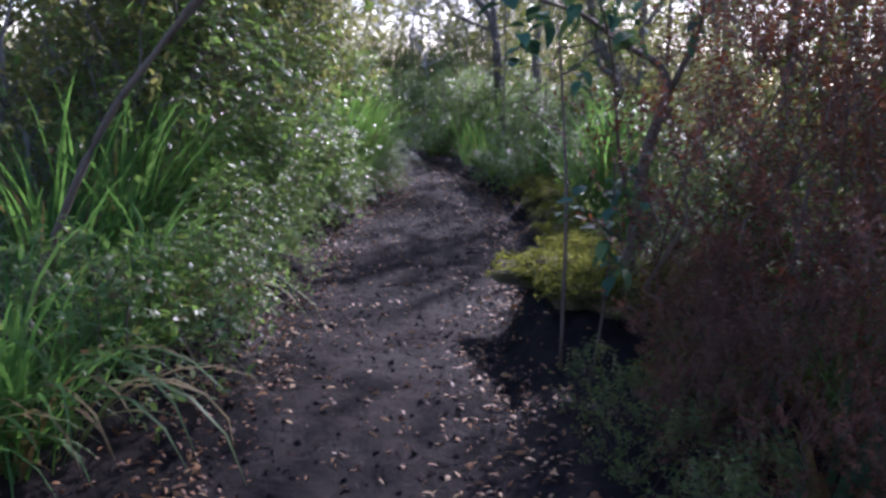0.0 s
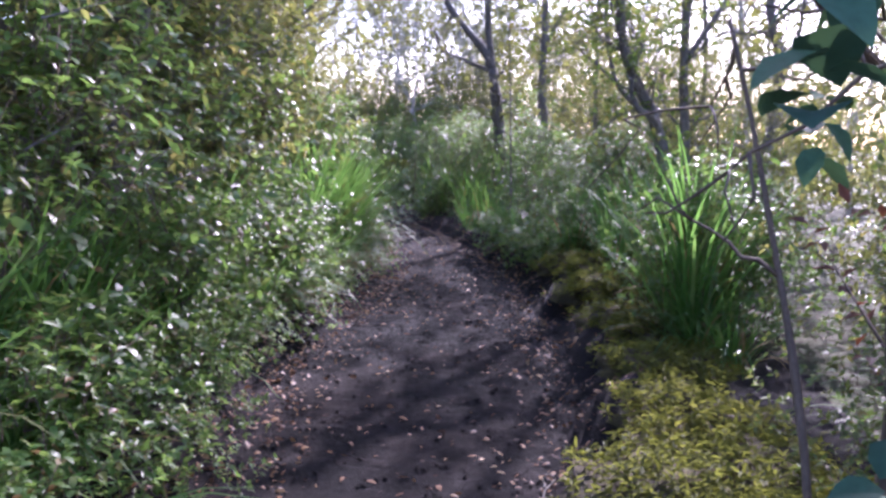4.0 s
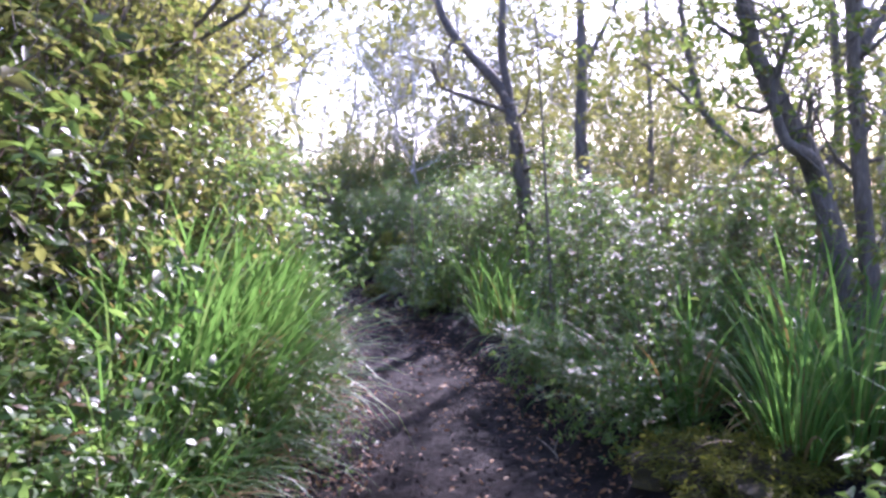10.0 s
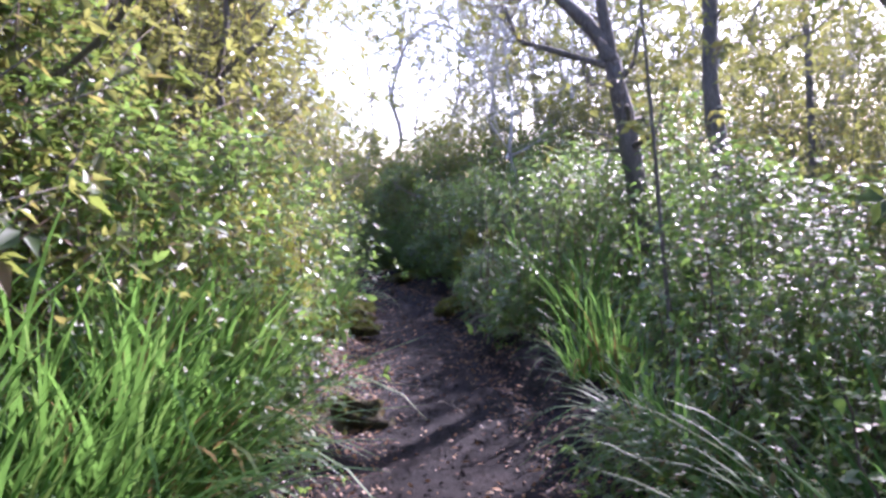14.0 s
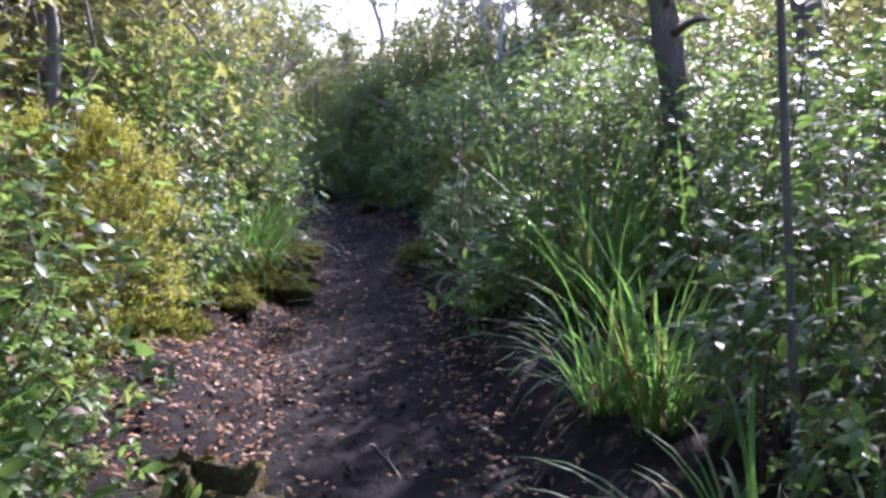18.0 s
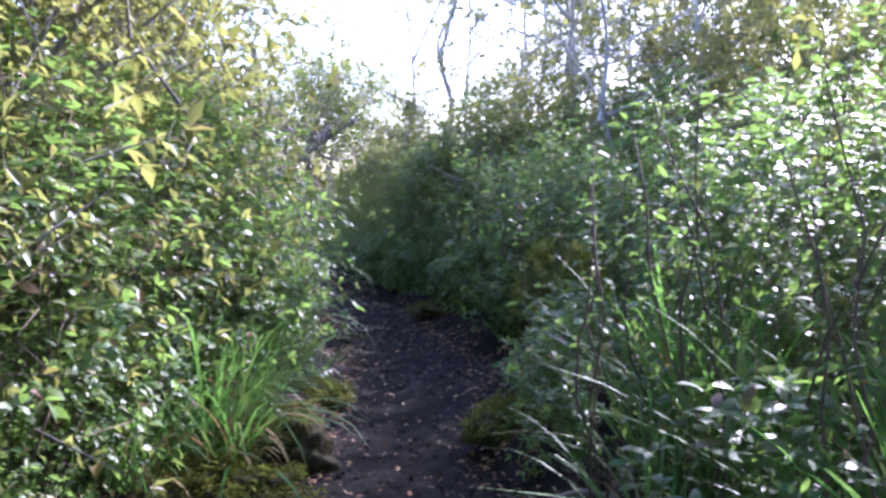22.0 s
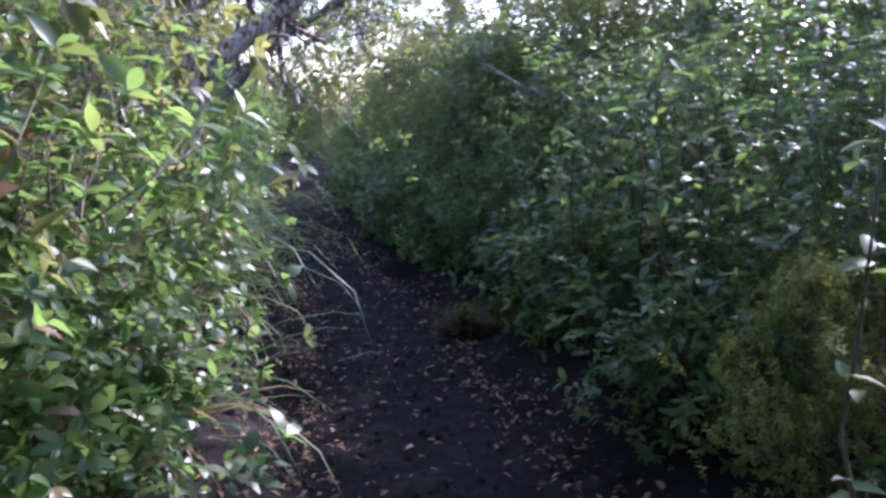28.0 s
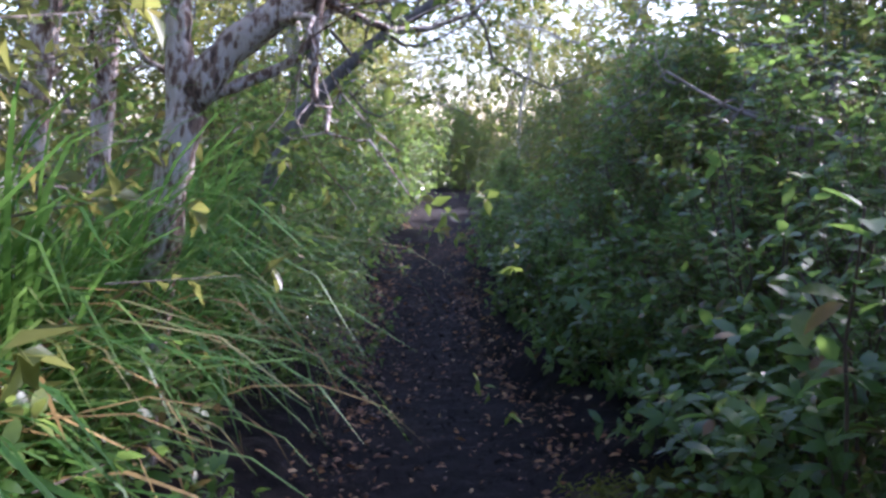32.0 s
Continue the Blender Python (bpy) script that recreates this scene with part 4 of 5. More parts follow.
grow_tree("paperbark_tree", "leaning tree with pale peeling bark", [(-4.63, 24.95, 0.00), (-4.56, 25.03, 0.98), (-4.52, 25.10, 1.32), (-4.48, 25.16, 1.61), (-4.36, 25.27, 1.86), (-4.20, 25.36, 1.98), (-4.03, 25.47, 2.13), (-3.87, 25.67, 2.34)], 0.085, 0.055,
          [([(-4.49, 25.15, 1.54), (-4.53, 25.19, 1.92), (-4.53, 25.20, 2.14), (-4.63, 25.31, 3.34)], 0.065, 0.045),
           ([(-4.47, 25.23, 1.66), (-4.32, 25.36, 1.74), (-4.16, 25.46, 1.82), (-4.09, 25.51, 1.94), (-3.99, 25.59, 2.14), (-3.75, 25.79, 2.54)], 0.026, 0.012)], M_PAPER, M_DARK, 2600, 0.06, 0.8, 10, reach=0.9)
grow_tree("slim_paperbark", "slim forked tree leaning over the track", [(-5.55, 26.5, 0.0), (-5.44, 26.68, 0.96), (-5.37, 26.77, 1.28), (-5.26, 26.87, 1.59), (-5.14, 26.96, 1.76), (-5.01, 27.06, 1.93), (-4.8, 27.19, 2.14), (-4.5, 27.4, 2.36), (-4.2, 27.7, 2.6)], 0.055, 0.03,
          [([(-5.15, 26.96, 1.75), (-5.21, 26.96, 2.0), (-5.18, 27.01, 2.24), (-5.05, 27.1, 2.5), (-4.7, 27.3, 3.2)], 0.025, 0.012),
           ([(-4.8, 27.19, 2.14), (-4.75, 27.3, 2.4), (-4.5, 27.5, 3.0)], 0.02, 0.01)], M_BARK, M_DARK, 3400, 0.055, 0.8, 12, reach=1.0)
for p0, p1, rad in [((-6.2, 26.0), (-6.07, 26.21), 0.085), ((-6.2, 25.5), (-6.03, 25.78), 0.09), ((-6.6, 25.9), (-6.8, 26.3), 0.08)]:
    grow_tree("paperbark_sapling", "pale peeling trunk behind tall sedge", [(*p0, 0.0), ((p0[0] + p1[0]) / 2, (p0[1] + p1[1]) / 2, 1.2), (*p1, 2.3), (p1[0] + 0.2, p1[1] + 0.3, 4.2)], rad, rad * 0.5, [], M_PAPER, M_DARK, 700, 0.06, 0.8, 8, group="paperbark trunks")
grow_tree("fallen_branch", "grey dead branch lying across the bushes", [(-1.6, 27.9, 1.2), (-2.01, 27.66, 1.5), (-2.46, 27.44, 1.55), (-2.78, 27.28, 1.67), (-3.05, 27.16, 1.85)], 0.02, 0.008, [], M_ROOT, None, 0, branchlets=4, category="branch", reach=0.5)
arch = grow_tree("arching_sapling", "dark thin sapling arching over the track", [(-1.95, 3.75, 0.0), (-1.62, 3.9, 1.1), (-1.47, 3.94, 1.41), (-1.3, 3.96, 1.64), (-1.1, 3.99, 1.93), (-0.83, 4.01, 2.14), (-0.6, 4.1, 2.28), (-0.3, 4.4, 2.5)], 0.022, 0.008,
          [([(-1.25, 3.97, 1.7), (-1.0, 4.1, 2.05), (-0.85, 4.2, 2.35), (-0.8, 4.3, 2.7)], 0.012, 0.006), ([(-0.83, 4.01, 2.14), (-0.65, 4.5, 2.3), (-0.5, 4.8, 2.36)], 0.007, 0.004)],
          M_STEM, M_GLOSS, 260, 0.06, 0.5, 5, reach=0.4, fine=False, wid=0.2, sides=6)
for tx, ty, lx in [(-3.6, 13.4, 0.2), (-2.8, 13.5, -0.1), (-3.2, 17.6, 0.1), (-3.85, 18.8, 0.1), (-3.6, 19.0, 0.15), (-2.6, 9.5, 0.4), (-3.6, 6.0, 0.5)]:
    wild_tree(tx, ty, rng.uniform(4.0, 5.2), (lx, 0.2), "slim grey trunk among tall shrubs", M_OLIVE, 1000, 0.055, "slim trunks", "slim_tree", 0.05)
for tx, ty, th in [(-1.0, 26.6, 5.2), (0.4, 28.5, 5.6), (-1.8, 30.0, 5.4), (-2.2, 32.5, 6.4), (-4.0, 34.0, 6.8), (0.9, 33.0, 6.6), (-3.4, 36.0, 6.8), (-5.6, 38.5, 7.2), (-1.4, 38.0, 7.4)]:
    wild_tree(tx, ty, th, (0.3, 0.3), "bare twiggy tree against the bright sky", M_OLIVE, 450, 0.05, "bare trees", "bare_tree", 0.07, forks=7, bark=M_HAZE_BARK)
for tx, ty in [(-3.3, 15.6), (-2.9, 18.8)]:
    wild_tree(tx, ty, rng.uniform(4.2, 4.9), (0.1, 0.1), "slender tree with a dense olive crown", M_OLIVE, 4200, 0.05, "shade trees", "shade_tree", 0.065, forks=6)
# added tree, crown mostly out of view, there to cast shade
for tx, ty in [(5.9, 20.6)]:
    wild_tree(tx, ty, rng.uniform(7.0, 8.0), (0.0, 0.1), "tall slender tree added for shade, its olive crown mostly unseen", M_OLIVE, 3400, 0.06, "tall trees", "tall_tree", 0.075, forks=7)
for tx, ty, lx, th in [(-2.7, 14.3, 0.6, 4.8), (-2.7, 10.8, 0.4, 4.8), (-2.4, 8.6, 0.7, 4.4), (-4.3, 19.9, 0.2, 5.0), (-4.3, 18.2, 0.2, 5.2), (-4.1, 16.5, 0.2, 5.2)]:
    wild_tree(tx, ty, th, (lx, 0.2), "slim tree leaning over the track with olive leaves", M_OLIVE, 5200, 0.045, "leaning trees", "overhanging_tree", 0.062, forks=8)
# the airy wood behind
spots = [(3.5, 44), (-6.3, 48), (-1.2, 31), (0.9, 31.5), (-0.4, 36), (2.9, 28.5), (2.2, 33), (4.0, 23), (4.8, 29), (6.2, 19), (6.5, 25), (5.2, 17), (7.5, 15), (6.6, 11.5), (8.8, 21), (8.5, 31), (4.6, 36),
         (-8.0, 22), (-7.0, 16), (-8.5, 31), (-12, 36), (-9.5, 40), (-6.2, 37), (-14, 42), (-5.5, 10), (-6, 5), (-3, 41), (1, 42), (8, 8), (7, 4), (10, 26), (-15.5, 54), (-19, 50), (-11, 50), (-8, 46), (-16, 47), (0, 34), (1.8, 37), (3.6, 33), (5.4, 34), (7, 36), (5.8, 30), (2.8, 40), (12, 17), (11, 12), (3, 48), (-5, 50), (9, 40)]
woods = [wild_tree(sx, sy, rng.uniform(4.6, 6.5), (rng.normal() * 0.5, rng.normal() * 0.5), n=1700, length=0.125, r=rng.uniform(0.05, 0.09), bark=M_HAZE_BARK) for sx, sy in spots[:5]]
for k, (sx, sy) in enumerate(spots[5:]):
    place(woods[k % 5], sx, sy, None, rng.uniform(0.85, 1.25))

for k, (sx, sy) in enumerate([(0, 38.5), (-1.2, 41), (1.6, 37.5), (3.2, 40), (5, 38), (7, 37), (-2.8, 43), (4.5, 43), (-6.3, 41), (-4.5, 45)]):
    place(woods[k % 5], sx, sy, None, rng.uniform(1.6, 1.9))

for k, (sx, sy, ss) in enumerate([(-8.3, 29.5, 1.4), (-9.4, 32.0, 1.5), (-10.8, 34.5, 1.6)]):
    place(woods[k], sx, sy, None, ss)


def thicket():
    """The far bushes, past the plants that can be told apart."""
    n = 29000
    X, Y = rng.uniform(-40, 34, n), rng.uniform(-14, 75, n)
    near = np.arange(n) < 18000
    X, Y = np.where(near, rng.uniform(-14, 12, n), X), np.where(near, rng.uniform(-6, 48, n), Y)
    d = np.maximum(left(Y) - X, X - right(Y))
    keep = (d > 3.6) | (Y > 47)
    keep &= ~((X > 2.6) & (X < 9) & (Y > 4) & (Y < 19) & (rng.random(n) < 0.5))
    keep &= wob(X, Y, 0.9, 9) > -0.7
    X, Y = X[keep], Y[keep]
    hgt = 1.5 + 0.5 * wob(X, Y, 0.5, 5) + 1.4 * np.clip((Y - 18) / 12, 0, 1)
    B = np.stack([X, Y, np.interp(Y, GY, GZ) + 0.1 + hgt * rng.random(len(X)) ** 0.7], 1)
    D = unit(rng.normal(size=B.shape) + np.array([0, -0.3, 0.7]))
    half = rng.random(len(B)) < 0.55
    for pick, mat in ((half, M_OLIVE), (~half, M_DARK)):
        v, f = twig_leaves(B[pick], D[pick], rng.uniform(0.2, 0.5, pick.sum()), 0.19, 0.28, 6, "thin")
        tagged(new("thicket", mesh_of("thicket", v, f, mat)), "dense olive-green bush filling the wood beyond", "bushes", kind="stuff")


thicket()

# ---- saplings with large leaves, each leaf by itself ----


def big_leaf(L, W, mat, droop):
    z = np.zeros((1, 3))
    return mesh_of("leaf", *leaf_geo(z, np.array([[1.0, 0, 0]]), np.array([[0, 0, 1.0]]), np.array([L]), np.array([W]), True, 0.3, droop), mat, True)


def one_leaf_mat(m, name):
    c = m.copy()
    c.name = name
    for nd in c.node_tree.nodes:
        if nd.bl_idname == "ShaderNodeNewGeometry":
            info = c.node_tree.nodes.new("ShaderNodeObjectInfo")
            for lk in list(nd.outputs["Random Per Island"].links):
                c.node_tree.links.new(info.outputs["Random"], lk.to_socket)
    return c


M_BLUE_ONE = one_leaf_mat(M_BLUE, "bluish_leaf_single")
M_GLOSS_ONE = one_leaf_mat(M_GLOSS, "glossy_leaf_single")
M_GLOSS_ONE.node_tree.nodes["Principled BSDF"].inputs["Roughness"].default_value = 0.5
M_GLOSS_ONE.node_tree.nodes["Principled BSDF"].inputs["Specular IOR Level"].default_value = 0.4
LEAVES = [big_leaf(0.085, 0.031, M_BLUE_ONE, d) for d in (0.25, 0.45, 0.65)]
LEAVES_G = [big_leaf(0.085, 0.021, M_GLOSS_ONE, d) for d in (0.1, 0.25, 0.45)]


def sprig(e, meshes, at, n, size=1.0, tilt=0.3, parent=None):
    o = e.matrix_basis.translation
    a0 = rng.random() * 360
    for i in range(n):
        ob = part("leaf", meshes[rng.integers(len(meshes))], parent or e)
        s = size * rng.uniform(0.7, 1.15)
        ob.matrix_basis = pose(at[0] - o.x + rng.normal() * 0.012, at[1] - o.y + rng.normal() * 0.012, at[2] - o.z - 0.018 * i * size, rng.normal() * 15, -math.degrees(tilt) + rng.normal() * 22 + 6 * i, a0 + 137 * i) @ Matrix.Diagonal((s, s, s, 1))


sap = grow_tree("large_leaved_sapling", "dark crooked sapling with large blue-green leaves", [(1.1, 4.9, 0.3), (1.15, 4.95, 1.29), (1.27, 5.0, 1.62), (1.22, 5.0, 1.77), (1.01, 5.0, 1.86), (0.7, 4.7, 2.0), (0.4, 4.0, 1.98)], 0.038, 0.008,
                [([(0.67, 4.25, 0.2), (0.66, 4.4, 1.03), (0.62, 4.75, 1.7), (0.6, 4.9, 1.95)], 0.011, 0.005), ([(0.82, 4.15, 0.2), (0.84, 4.1, 0.7), (0.8, 3.95, 1.2)], 0.008, 0.004),
                 ([(1.27, 5.0, 1.62), (1.4, 4.9, 2.0), (1.3, 4.7, 2.4)], 0.02, 0.008), ([(1.1, 4.9, 0.9), (0.95, 4.7, 1.3), (0.85, 4.5, 1.75), (0.7, 4.3, 2.1)], 0.012, 0.005)], M_STEM, None, 0, branchlets=3, reach=0.45, category="sapling", sides=7)
for at, k in [((0.32, 3.74, 1.86), 5), ((0.42, 3.95, 2.05), 5), ((0.6, 4.2, 2.12), 5), ((0.25, 4.0, 2.1), 4), ((0.8, 4.4, 2.15), 5), ((0.95, 4.6, 2.0), 4), ((0.7, 4.6, 1.75), 3), ((0.8, 3.95, 1.2), 6), ((0.76, 3.9, 1.02), 5),
              ((0.86, 4.05, 0.86), 4), ((0.65, 4.1, 1.1), 4), ((1.0, 4.4, 1.3), 4), ((1.2, 4.6, 2.3), 5), ((1.35, 4.8, 2.1), 4), ((0.5, 4.3, 2.3), 5), ((1.0, 4.1, 1.1), 3)]:
    sprig(sap, LEAVES, at, k + 3, 1.4 if at[2] > 1.6 else 1.1)

for at in [(-0.5, 4.8, 2.2), (-0.38, 4.7, 2.26), (-0.62, 4.6, 2.24), (-0.45, 4.95, 2.14), (-0.3, 4.6, 2.34), (-0.75, 4.4, 2.28), (-0.2, 4.8, 2.3), (-0.15, 4.55, 2.22), (-0.55, 4.45, 2.3)]:
    sprig(arch, LEAVES_G, at, 7, 1.35)


def leafy_stem(x, y, h, label, lean=(0.0, 0.0), n=5, size=1.0, tops=1, group="leafy stems"):
    """A young shrub: a few wands, each with whorls of single leaves."""
    e = base_at("leafy_young_shrub", x, y, label, "shrub", group)
    o = e.matrix_basis.translation
    for i in range(tops):
        tip = np.array([lean[0] + rng.normal() * 0.12 * (tops > 1), lean[1] + rng.normal() * 0.12 * (tops > 1), h * rng.uniform(0.8, 1.05)])
        q = bend((rng.normal() * 0.03, rng.normal() * 0.03, -0.04), tip, 8, 0.05, 0.02)
        st = part("stem", mesh_of("stem", *tube(q, np.linspace(0.008, 0.003, 8), 5), M_STEM, True), e)
        for t in np.linspace(0.35, 1.0, n):
            p = np.array([np.interp(t, np.linspace(0, 1, 8), q[:, a]) for a in range(3)])
            sprig(e, LEAVES_G, (p[0] + o.x, p[1] + o.y, p[2] + o.z), 3 if t < 0.99 else 5, size * (0.75 + 0.35 * t), parent=st)
    return e


leafy_stem(-1.35, 3.5, 0.7, "young shrub with whorls of long glossy leaves", (0.1, -0.1), tops=2, size=0.65)
leafy_stem(-1.0, 3.7, 0.55, "young shrub with whorls of long glossy leaves", (0.1, -0.1), tops=2, size=0.6)
leafy_stem(-1.15, 4.1, 0.6, "young shrub with whorls of long glossy leaves", (0.1, -0.1), tops=2, size=0.6)
leafy_stem(-1.5, 7.9, 0.9, "young shrub with whorls of long glossy leaves", (0.25, -0.2), tops=2, size=0.85)
leafy_stem(-1.45, 8.6, 0.8, "young shrub with whorls of long glossy leaves", (0.25, -0.2), tops=2, size=0.8)
leafy_stem(-1.6, 9.4, 0.9, "young shrub with whorls of long glossy leaves", (0.3, -0.2), tops=2, size=0.85)
leafy_stem(-1.35, 10.2, 0.8, "young shrub with whorls of long glossy leaves", (0.25, -0.2), tops=2, size=0.8)
leafy_stem(1.35, 12.6, 0.9, "young shrub with whorls of long glossy leaves", (-0.1, 0.0), tops=2, size=0.9)
leafy_stem(1.1, 14.2, 1.2, "young shrub with whorls of long glossy leaves", (-0.1, -0.2), tops=3, size=0.9)
leafy_stem(1.4, 14.9, 1.3, "young shrub with whorls of long glossy leaves", (-0.1, -0.2), tops=3, size=0.9)
leafy_stem(1.15, 15.95, 1.55, "young shrub with whorls of long glossy leaves", (0.0, -0.1), tops=2, size=1.0)
leafy_stem(0.95, 16.3, 1.3, "young shrub with whorls of long glossy leaves", (-0.1, 0.0), tops=1, size=0.8)
leafy_stem(1.3, 16.4, 1.8, "young shrub with whorls of long glossy leaves", (0.0, -0.1), tops=2, size=1.05)
leafy_stem(0.85, 16.6, 1.2, "young shrub with whorls of long glossy leaves", (-0.05, -0.1), tops=1, size=0.75)
leafy_stem(1.5, 17.1, 1.7, "young shrub with whorls of long glossy leaves", (-0.1, -0.1), tops=3, size=0.9)
leafy_stem(0.15, 18.4, 1.6, "young shrub with whorls of long glossy leaves", (0.0, 0.0), tops=4, size=0.6)
leafy_stem(-0.1, 19.0, 1.7, "young shrub with whorls of long glossy leaves", (0.0, -0.1), tops=4, size=0.62)
leafy_stem(-0.45, 19.3, 1.55, "young shrub with whorls of long glossy leaves", (-0.05, -0.1), tops=3, size=0.62)
leafy_stem(-0.35, 20.1, 1.5, "young shrub with whorls of long glossy leaves", (-0.1, 0.0), tops=3, size=0.62)
leafy_stem(-3.05, 21.7, 1.5, "young shrub with whorls of long glossy leaves", (0.0, -0.1), tops=3, size=0.9)
leafy_stem(-0.85, 21.9, 1.4, "young shrub with whorls of long glossy leaves", (-0.1, 0.0), tops=2, size=0.9)
leafy_stem(-1.35, 23.9, 1.4, "young shrub with whorls of long glossy leaves", (-0.1, -0.2), tops=3, size=1.1)
leafy_stem(-1.6, 24.5, 1.5, "young shrub with whorls of long glossy leaves", (0.0, -0.2), tops=4, size=1.1)
leafy_stem(-1.2, 24.6, 1.8, "young shrub with whorls of long glossy leaves", (-0.1, -0.2), tops=3, size=1.0)
leafy_stem(-1.95, 24.8, 1.2, "young shrub with whorls of long glossy leaves", (-0.1, -0.2), tops=3, size=1.15)
leafy_stem(-1.75, 25.1, 1.35, "young shrub with whorls of long glossy leaves", (0.0, -0.2), tops=3, size=1.15)
leafy_stem(-2.0, 25.5, 1.3, "young shrub with whorls of long glossy leaves", (0.0, -0.2), tops=3, size=1.15)
leafy_stem(-2.4, 26.3, 1.4, "young shrub with whorls of long glossy leaves", (-0.1, -0.2), tops=4, size=1.0)

# ---- moss, roots, litter ----


def moss(x, y, rx, ry, h, label, frond=0.03, n=900):
    e = base_at("moss_cushion", x, y, label, "moss", "moss cushions", sink=0.02)
    a, b = 28, 12
    th, ph = np.meshgrid(np.linspace(0, 2 * np.pi, a, endpoint=False), np.linspace(0, np.pi / 2, b), indexing="ij")
    k = rng.random() * 9
    lump = 1 + 0.25 * np.sin(3 * th + k) * np.cos(ph) + 0.2 * np.sin(5 * th + 7 * ph + k) + 0.12 * np.sin(11 * th - 9 * ph)
    V = np.stack([rx * np.cos(th) * np.cos(ph) * lump, ry * np.sin(th) * np.cos(ph) * lump, h * np.sin(ph) * lump], -1)
    v = V.reshape(-1, 3)
    i, j = np.meshgrid(np.arange(a), np.arange(b - 1), indexing="ij")
    q = np.stack([i * b + j, ((i + 1) % a) * b + j, ((i + 1) % a) * b + j + 1, i * b + j + 1], -1).reshape(-1, 4)
    v[:, 2] = np.where(v[:, 2] < 0.01, -0.04, v[:, 2])
    part("cushion", mesh_of("cushion", v, q, M_MOSSBED, True), e)
    t2, p2 = rng.random(n) * 2 * np.pi, np.arcsin(rng.random(n) ** 0.8)
    l2 = 1 + 0.25 * np.sin(3 * t2 + k) * np.cos(p2) + 0.2 * np.sin(5 * t2 + 7 * p2 + k) + 0.12 * np.sin(11 * t2 - 9 * p2)
    P = np.stack([rx * np.cos(t2) * np.cos(p2) * l2, ry * np.sin(t2) * np.cos(p2) * l2, h * np.sin(p2) * l2 - 0.008], 1)
    out = unit(P / np.array([rx, ry, h]) ** 2)
    D = unit(out * 0.6 + np.array([0, 0, 0.7]) + rng.normal(size=P.shape) * 0.5)
    v, f = twig_leaves(P, D, np.full(n, frond), frond * 0.9, 0.13, 5, "thin", whorl=False)
    part("fronds", mesh_of("frond_mat", v, f, M_MOSS), e, kind="stuff")
    return e


for (px, py, a, b, c, n) in [(0.98, 5.5, 0.42, 0.6, 0.17, 1300), (1.1, 6.4, 0.35, 0.5, 0.22, 1000), (1.25, 7.4, 0.3, 0.5, 0.16, 800), (1.35, 8.7, 0.32, 0.5, 0.2, 800), (1.5, 9.9, 0.4, 0.5, 0.28, 1200), (1.45, 11.2, 0.4, 0.45, 0.26, 1000), (2.1, 11.6, 0.45, 0.4, 0.3, 1100), (1.3, 5.0, 0.45, 0.35, 0.24, 1000), (1.55, 4.2, 0.4, 0.5, 0.18, 900), (0.95, 5.15, 0.3, 0.3, 0.15, 900)]:
    moss(px, py, a, b, c * 0.62, "yellow-green moss cushion on the track's bank", 0.055, int(n * 0.85))
for (px, py, a, b, c, n) in [(-1.15, 10.3, 0.14, 0.16, 0.17, 400), (-2.35, 18.5, 0.34, 0.3, 0.16, 800), (-2.2, 17.6, 0.28, 0.25, 0.14, 700), (-2.3, 19.6, 0.35, 0.3, 0.2, 700), (-2.65, 21.7, 0.22, 0.25, 0.16, 500), (-1.05, 20.75, 0.22, 0.25, 0.18, 500), (-2.55, 20.6, 0.3, 0.3, 0.15, 600), (-2.35, 16.4, 0.35, 0.3, 0.14, 700), (-2.45, 25.6, 0.4, 0.3, 0.16, 500)]:
    moss(px, py, a, b, c * 0.62, "dark mossy lump beside the leaf litter", 0.055, int(n * 0.85))

moss(-1.2, 15.9, 0.27, 0.22, 0.2, "dark peaty lump with sparse moss beside the track", 0.03, 60)
moss(-2.3, 20.45, 0.26, 0.22, 0.2, "dark peaty lump with sparse moss beside the track", 0.03, 60)

grow_tree("hooked_root", "pale weathered root hooked out of the bank", [(-0.4, 19.3, 0.02), (-0.52, 19.25, 0.12), (-0.66, 19.28, 0.13), (-0.73, 19.36, 0.2), (-0.66, 19.42, 0.29), (-0.5, 19.45, 0.31), (-0.3, 19.45, 0.2)], 0.02, 0.012, [], M_ROOT, branchlets=0, category="root")
for (px, py, ln, ang) in [(0.8, 10.2, 0.5, 60), (0.75, 12.3, 0.6, 100), (-0.6, 12.0, 0.5, 80), (-0.3, 16.0, 0.6, 120), (-1.75, 17.6, 0.7, 60), (-2.0, 18.2, 0.6, 140), (0.5, 14.1, 0.6, 10), (-1.2, 19.6, 0.4, 30), (-0.9, 9.4, 0.5, 30), (0.35, 6.2, 0.4, 75), (-3.4, 24.6, 0.4, 70)]:
    dx, dy = math.cos(radians(ang)) * ln, math.sin(radians(ang)) * ln
    pts = [(px + dx * t + rng.normal() * 0.02, py + dy * t + rng.normal() * 0.02, 0) for t in (0, 0.3, 0.6, 1.0)]
    pts = [(a, b, float(ground_z(a, b)) + 0.006) for a, b, c in pts]
    grow_tree("fallen_twig", "thin dry twig lying on the soil", pts, 0.007, 0.004, [], M_ROOT, branchlets=2, reach=0.12, category="twig", group="fallen twigs", sides=5)


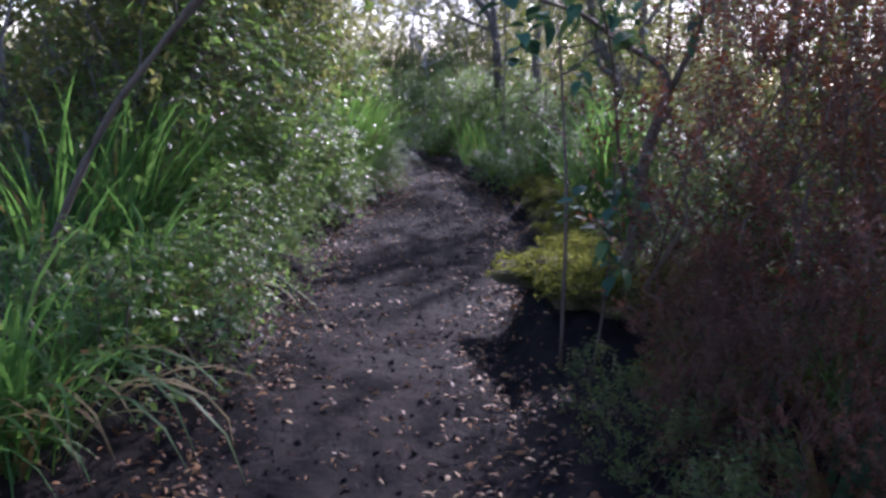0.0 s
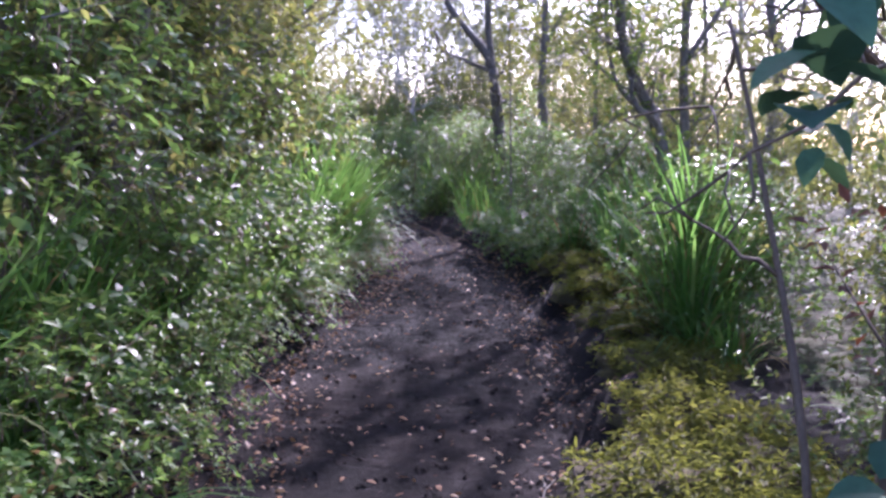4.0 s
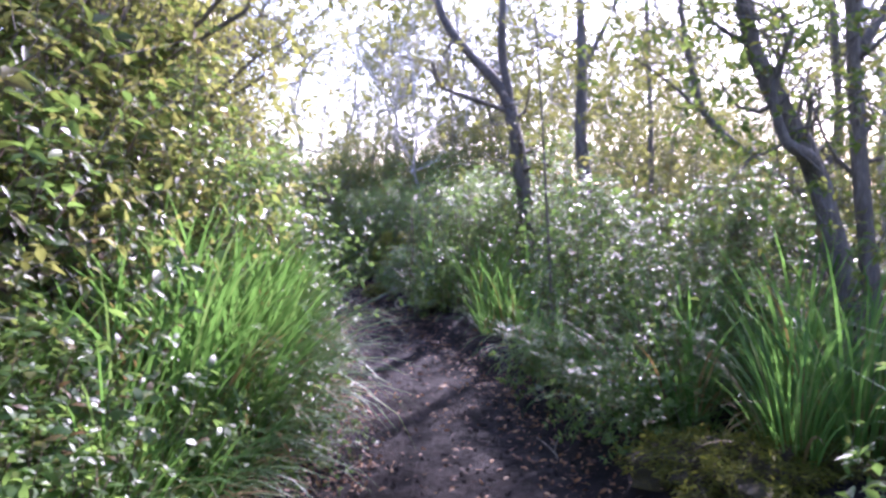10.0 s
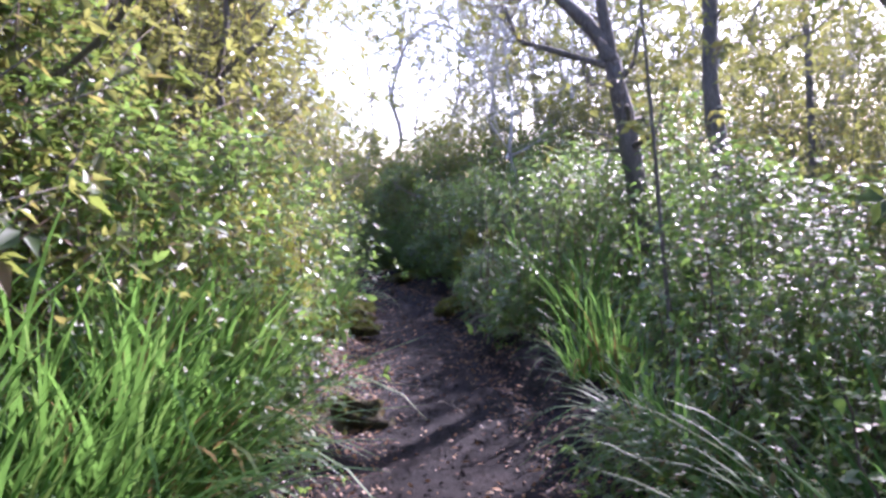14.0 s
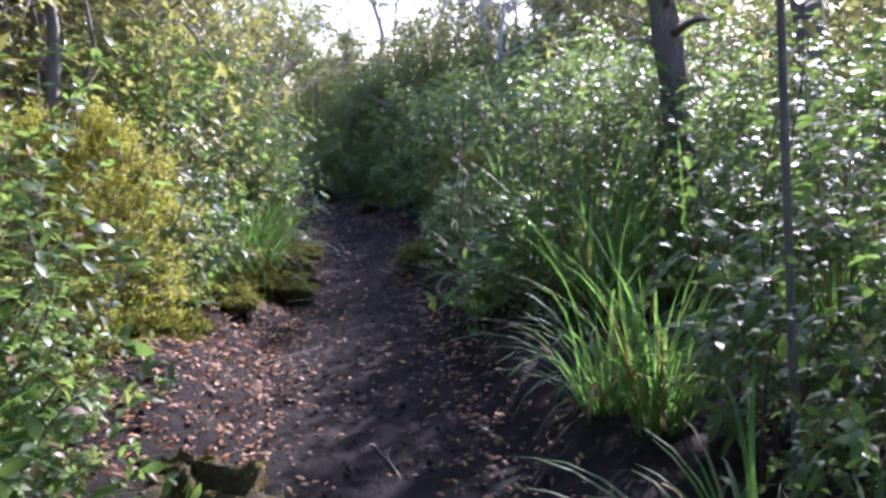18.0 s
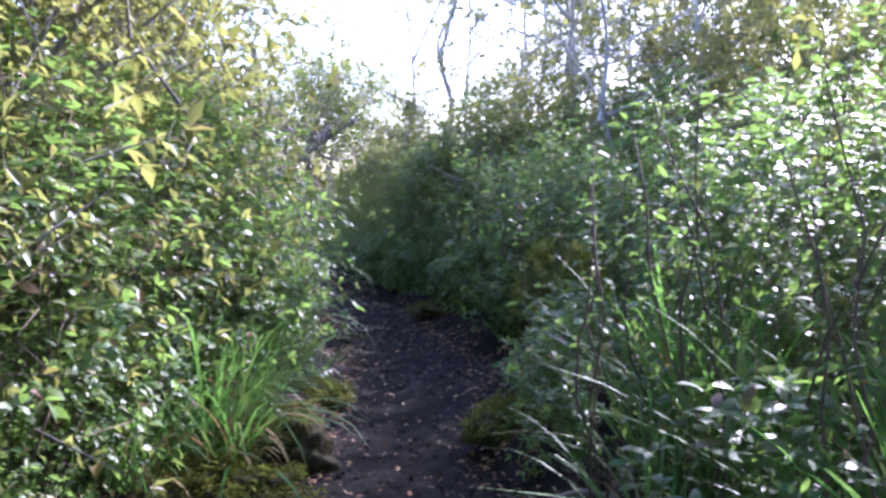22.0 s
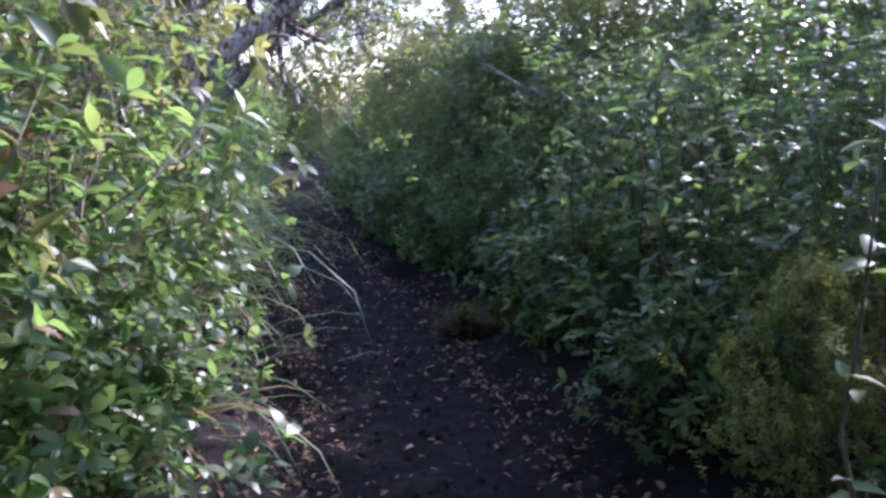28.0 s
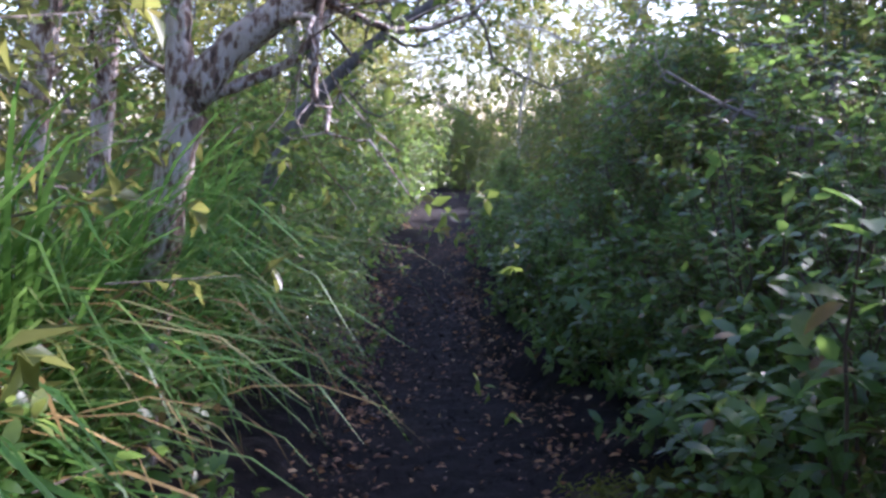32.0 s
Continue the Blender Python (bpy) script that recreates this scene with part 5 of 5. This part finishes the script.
def litter_spots(n):
    """Fallen leaves: thick along both edges, thin in the trodden middle."""
    Y = rng.uniform(0.5, 36, n)
    side = rng.random(n)
    w = right(Y) - left(Y)
    u = np.where(side < 0.46, rng.normal(-0.02, 0.11, n), np.where(side < 0.82, rng.normal(1.0, 0.11, n), rng.random(n)))
    X = left(Y) + u * w
    k = n // 6
    Y[:k] = rng.uniform(15.6, 20.6, k)
    X[:k] = left(Y[:k]) + rng.normal(-0.36, 0.26, k)
    return X, Y


def litter(n):
    X, Y = litter_spots(n)
    P = np.stack([X, Y, ground_z(X, Y) + rng.uniform(0.004, 0.018, n)], 1)
    a = rng.random(n) * 6.28
    D = np.stack([np.cos(a), np.sin(a), rng.normal(size=n) * 0.25], 1)
    N = np.array([0, 0, 1.0]) + rng.normal(size=(n, 3)) * 0.35
    L = rng.uniform(0.02, 0.06, n)
    v, f = leaf_geo(P, D, N, L, L * rng.uniform(0.12, 0.26, n), False, 0.4, 0.2)
    return tagged(new("leaf_litter", mesh_of("leaf_litter", v, f, M_LITTER)), "scattered tan and brown fallen leaves on the soil", "leaf litter", kind="stuff")


litter(22000)
flat_leaves = [mesh_of("fallen_leaf", *leaf_geo(np.zeros((1, 3)), np.array([[1.0, 0, 0.1]]), np.array([[0, 0, 1.0]]), np.array([L]), np.array([w]), True, c, 0.2), M_LITTER_ONE, True) for L, w, c in ((0.055, 0.013, 0.4), (0.045, 0.012, -0.3), (0.06, 0.012, 0.2), (0.04, 0.013, 0.5))]
X, Y = litter_spots(290)
for k in range(290):
    ob = part("fallen_leaf", flat_leaves[k % 4], ground)
    ob.matrix_basis = pose(X[k], Y[k], float(ground_z(X[k], Y[k])) + 0.014, rng.normal() * 18, rng.normal() * 18, rng.uniform(0, 360))


def clods(n):
    Y = rng.uniform(1.0, 30, n)
    X = left(Y) + rng.uniform(-0.1, 1.1, n) * (right(Y) - left(Y))
    s = 0.004 + 0.017 * rng.random(n) ** 3
    base = np.array([(1, 0, 0), (-0.5, 0.87, 0), (-0.5, -0.87, 0), (0.6, 0.3, 0.9), (-0.5, 0.2, 0.8)])
    a = rng.random(n) * 6.28
    R = np.stack([np.stack([np.cos(a), -np.sin(a)], 1), np.stack([np.sin(a), np.cos(a)], 1)], 1)
    v = np.tile(base, (n, 1, 1)) * (1 + 0.3 * rng.normal(size=(n, 5, 3)))
    v[:, :, :2] = np.einsum("nij,nkj->nki", R, v[:, :, :2])
    v = v * s[:, None, None] + np.stack([X, Y, ground_z(X, Y) - 0.002], 1)[:, None]
    tri = np.array([(0, 1, 3), (1, 4, 3), (1, 2, 4), (2, 0, 3), (2, 3, 4)])
    f = (np.arange(n)[:, None, None] * 5 + tri[None]).reshape(-1, 3)
    return tagged(new("soil_crumbs", mesh_of("soil_crumbs", v.reshape(-1, 3), f, M_SOIL)), "loose dark crumbs of soil on the track", "soil crumbs", kind="stuff")


clods(12000)
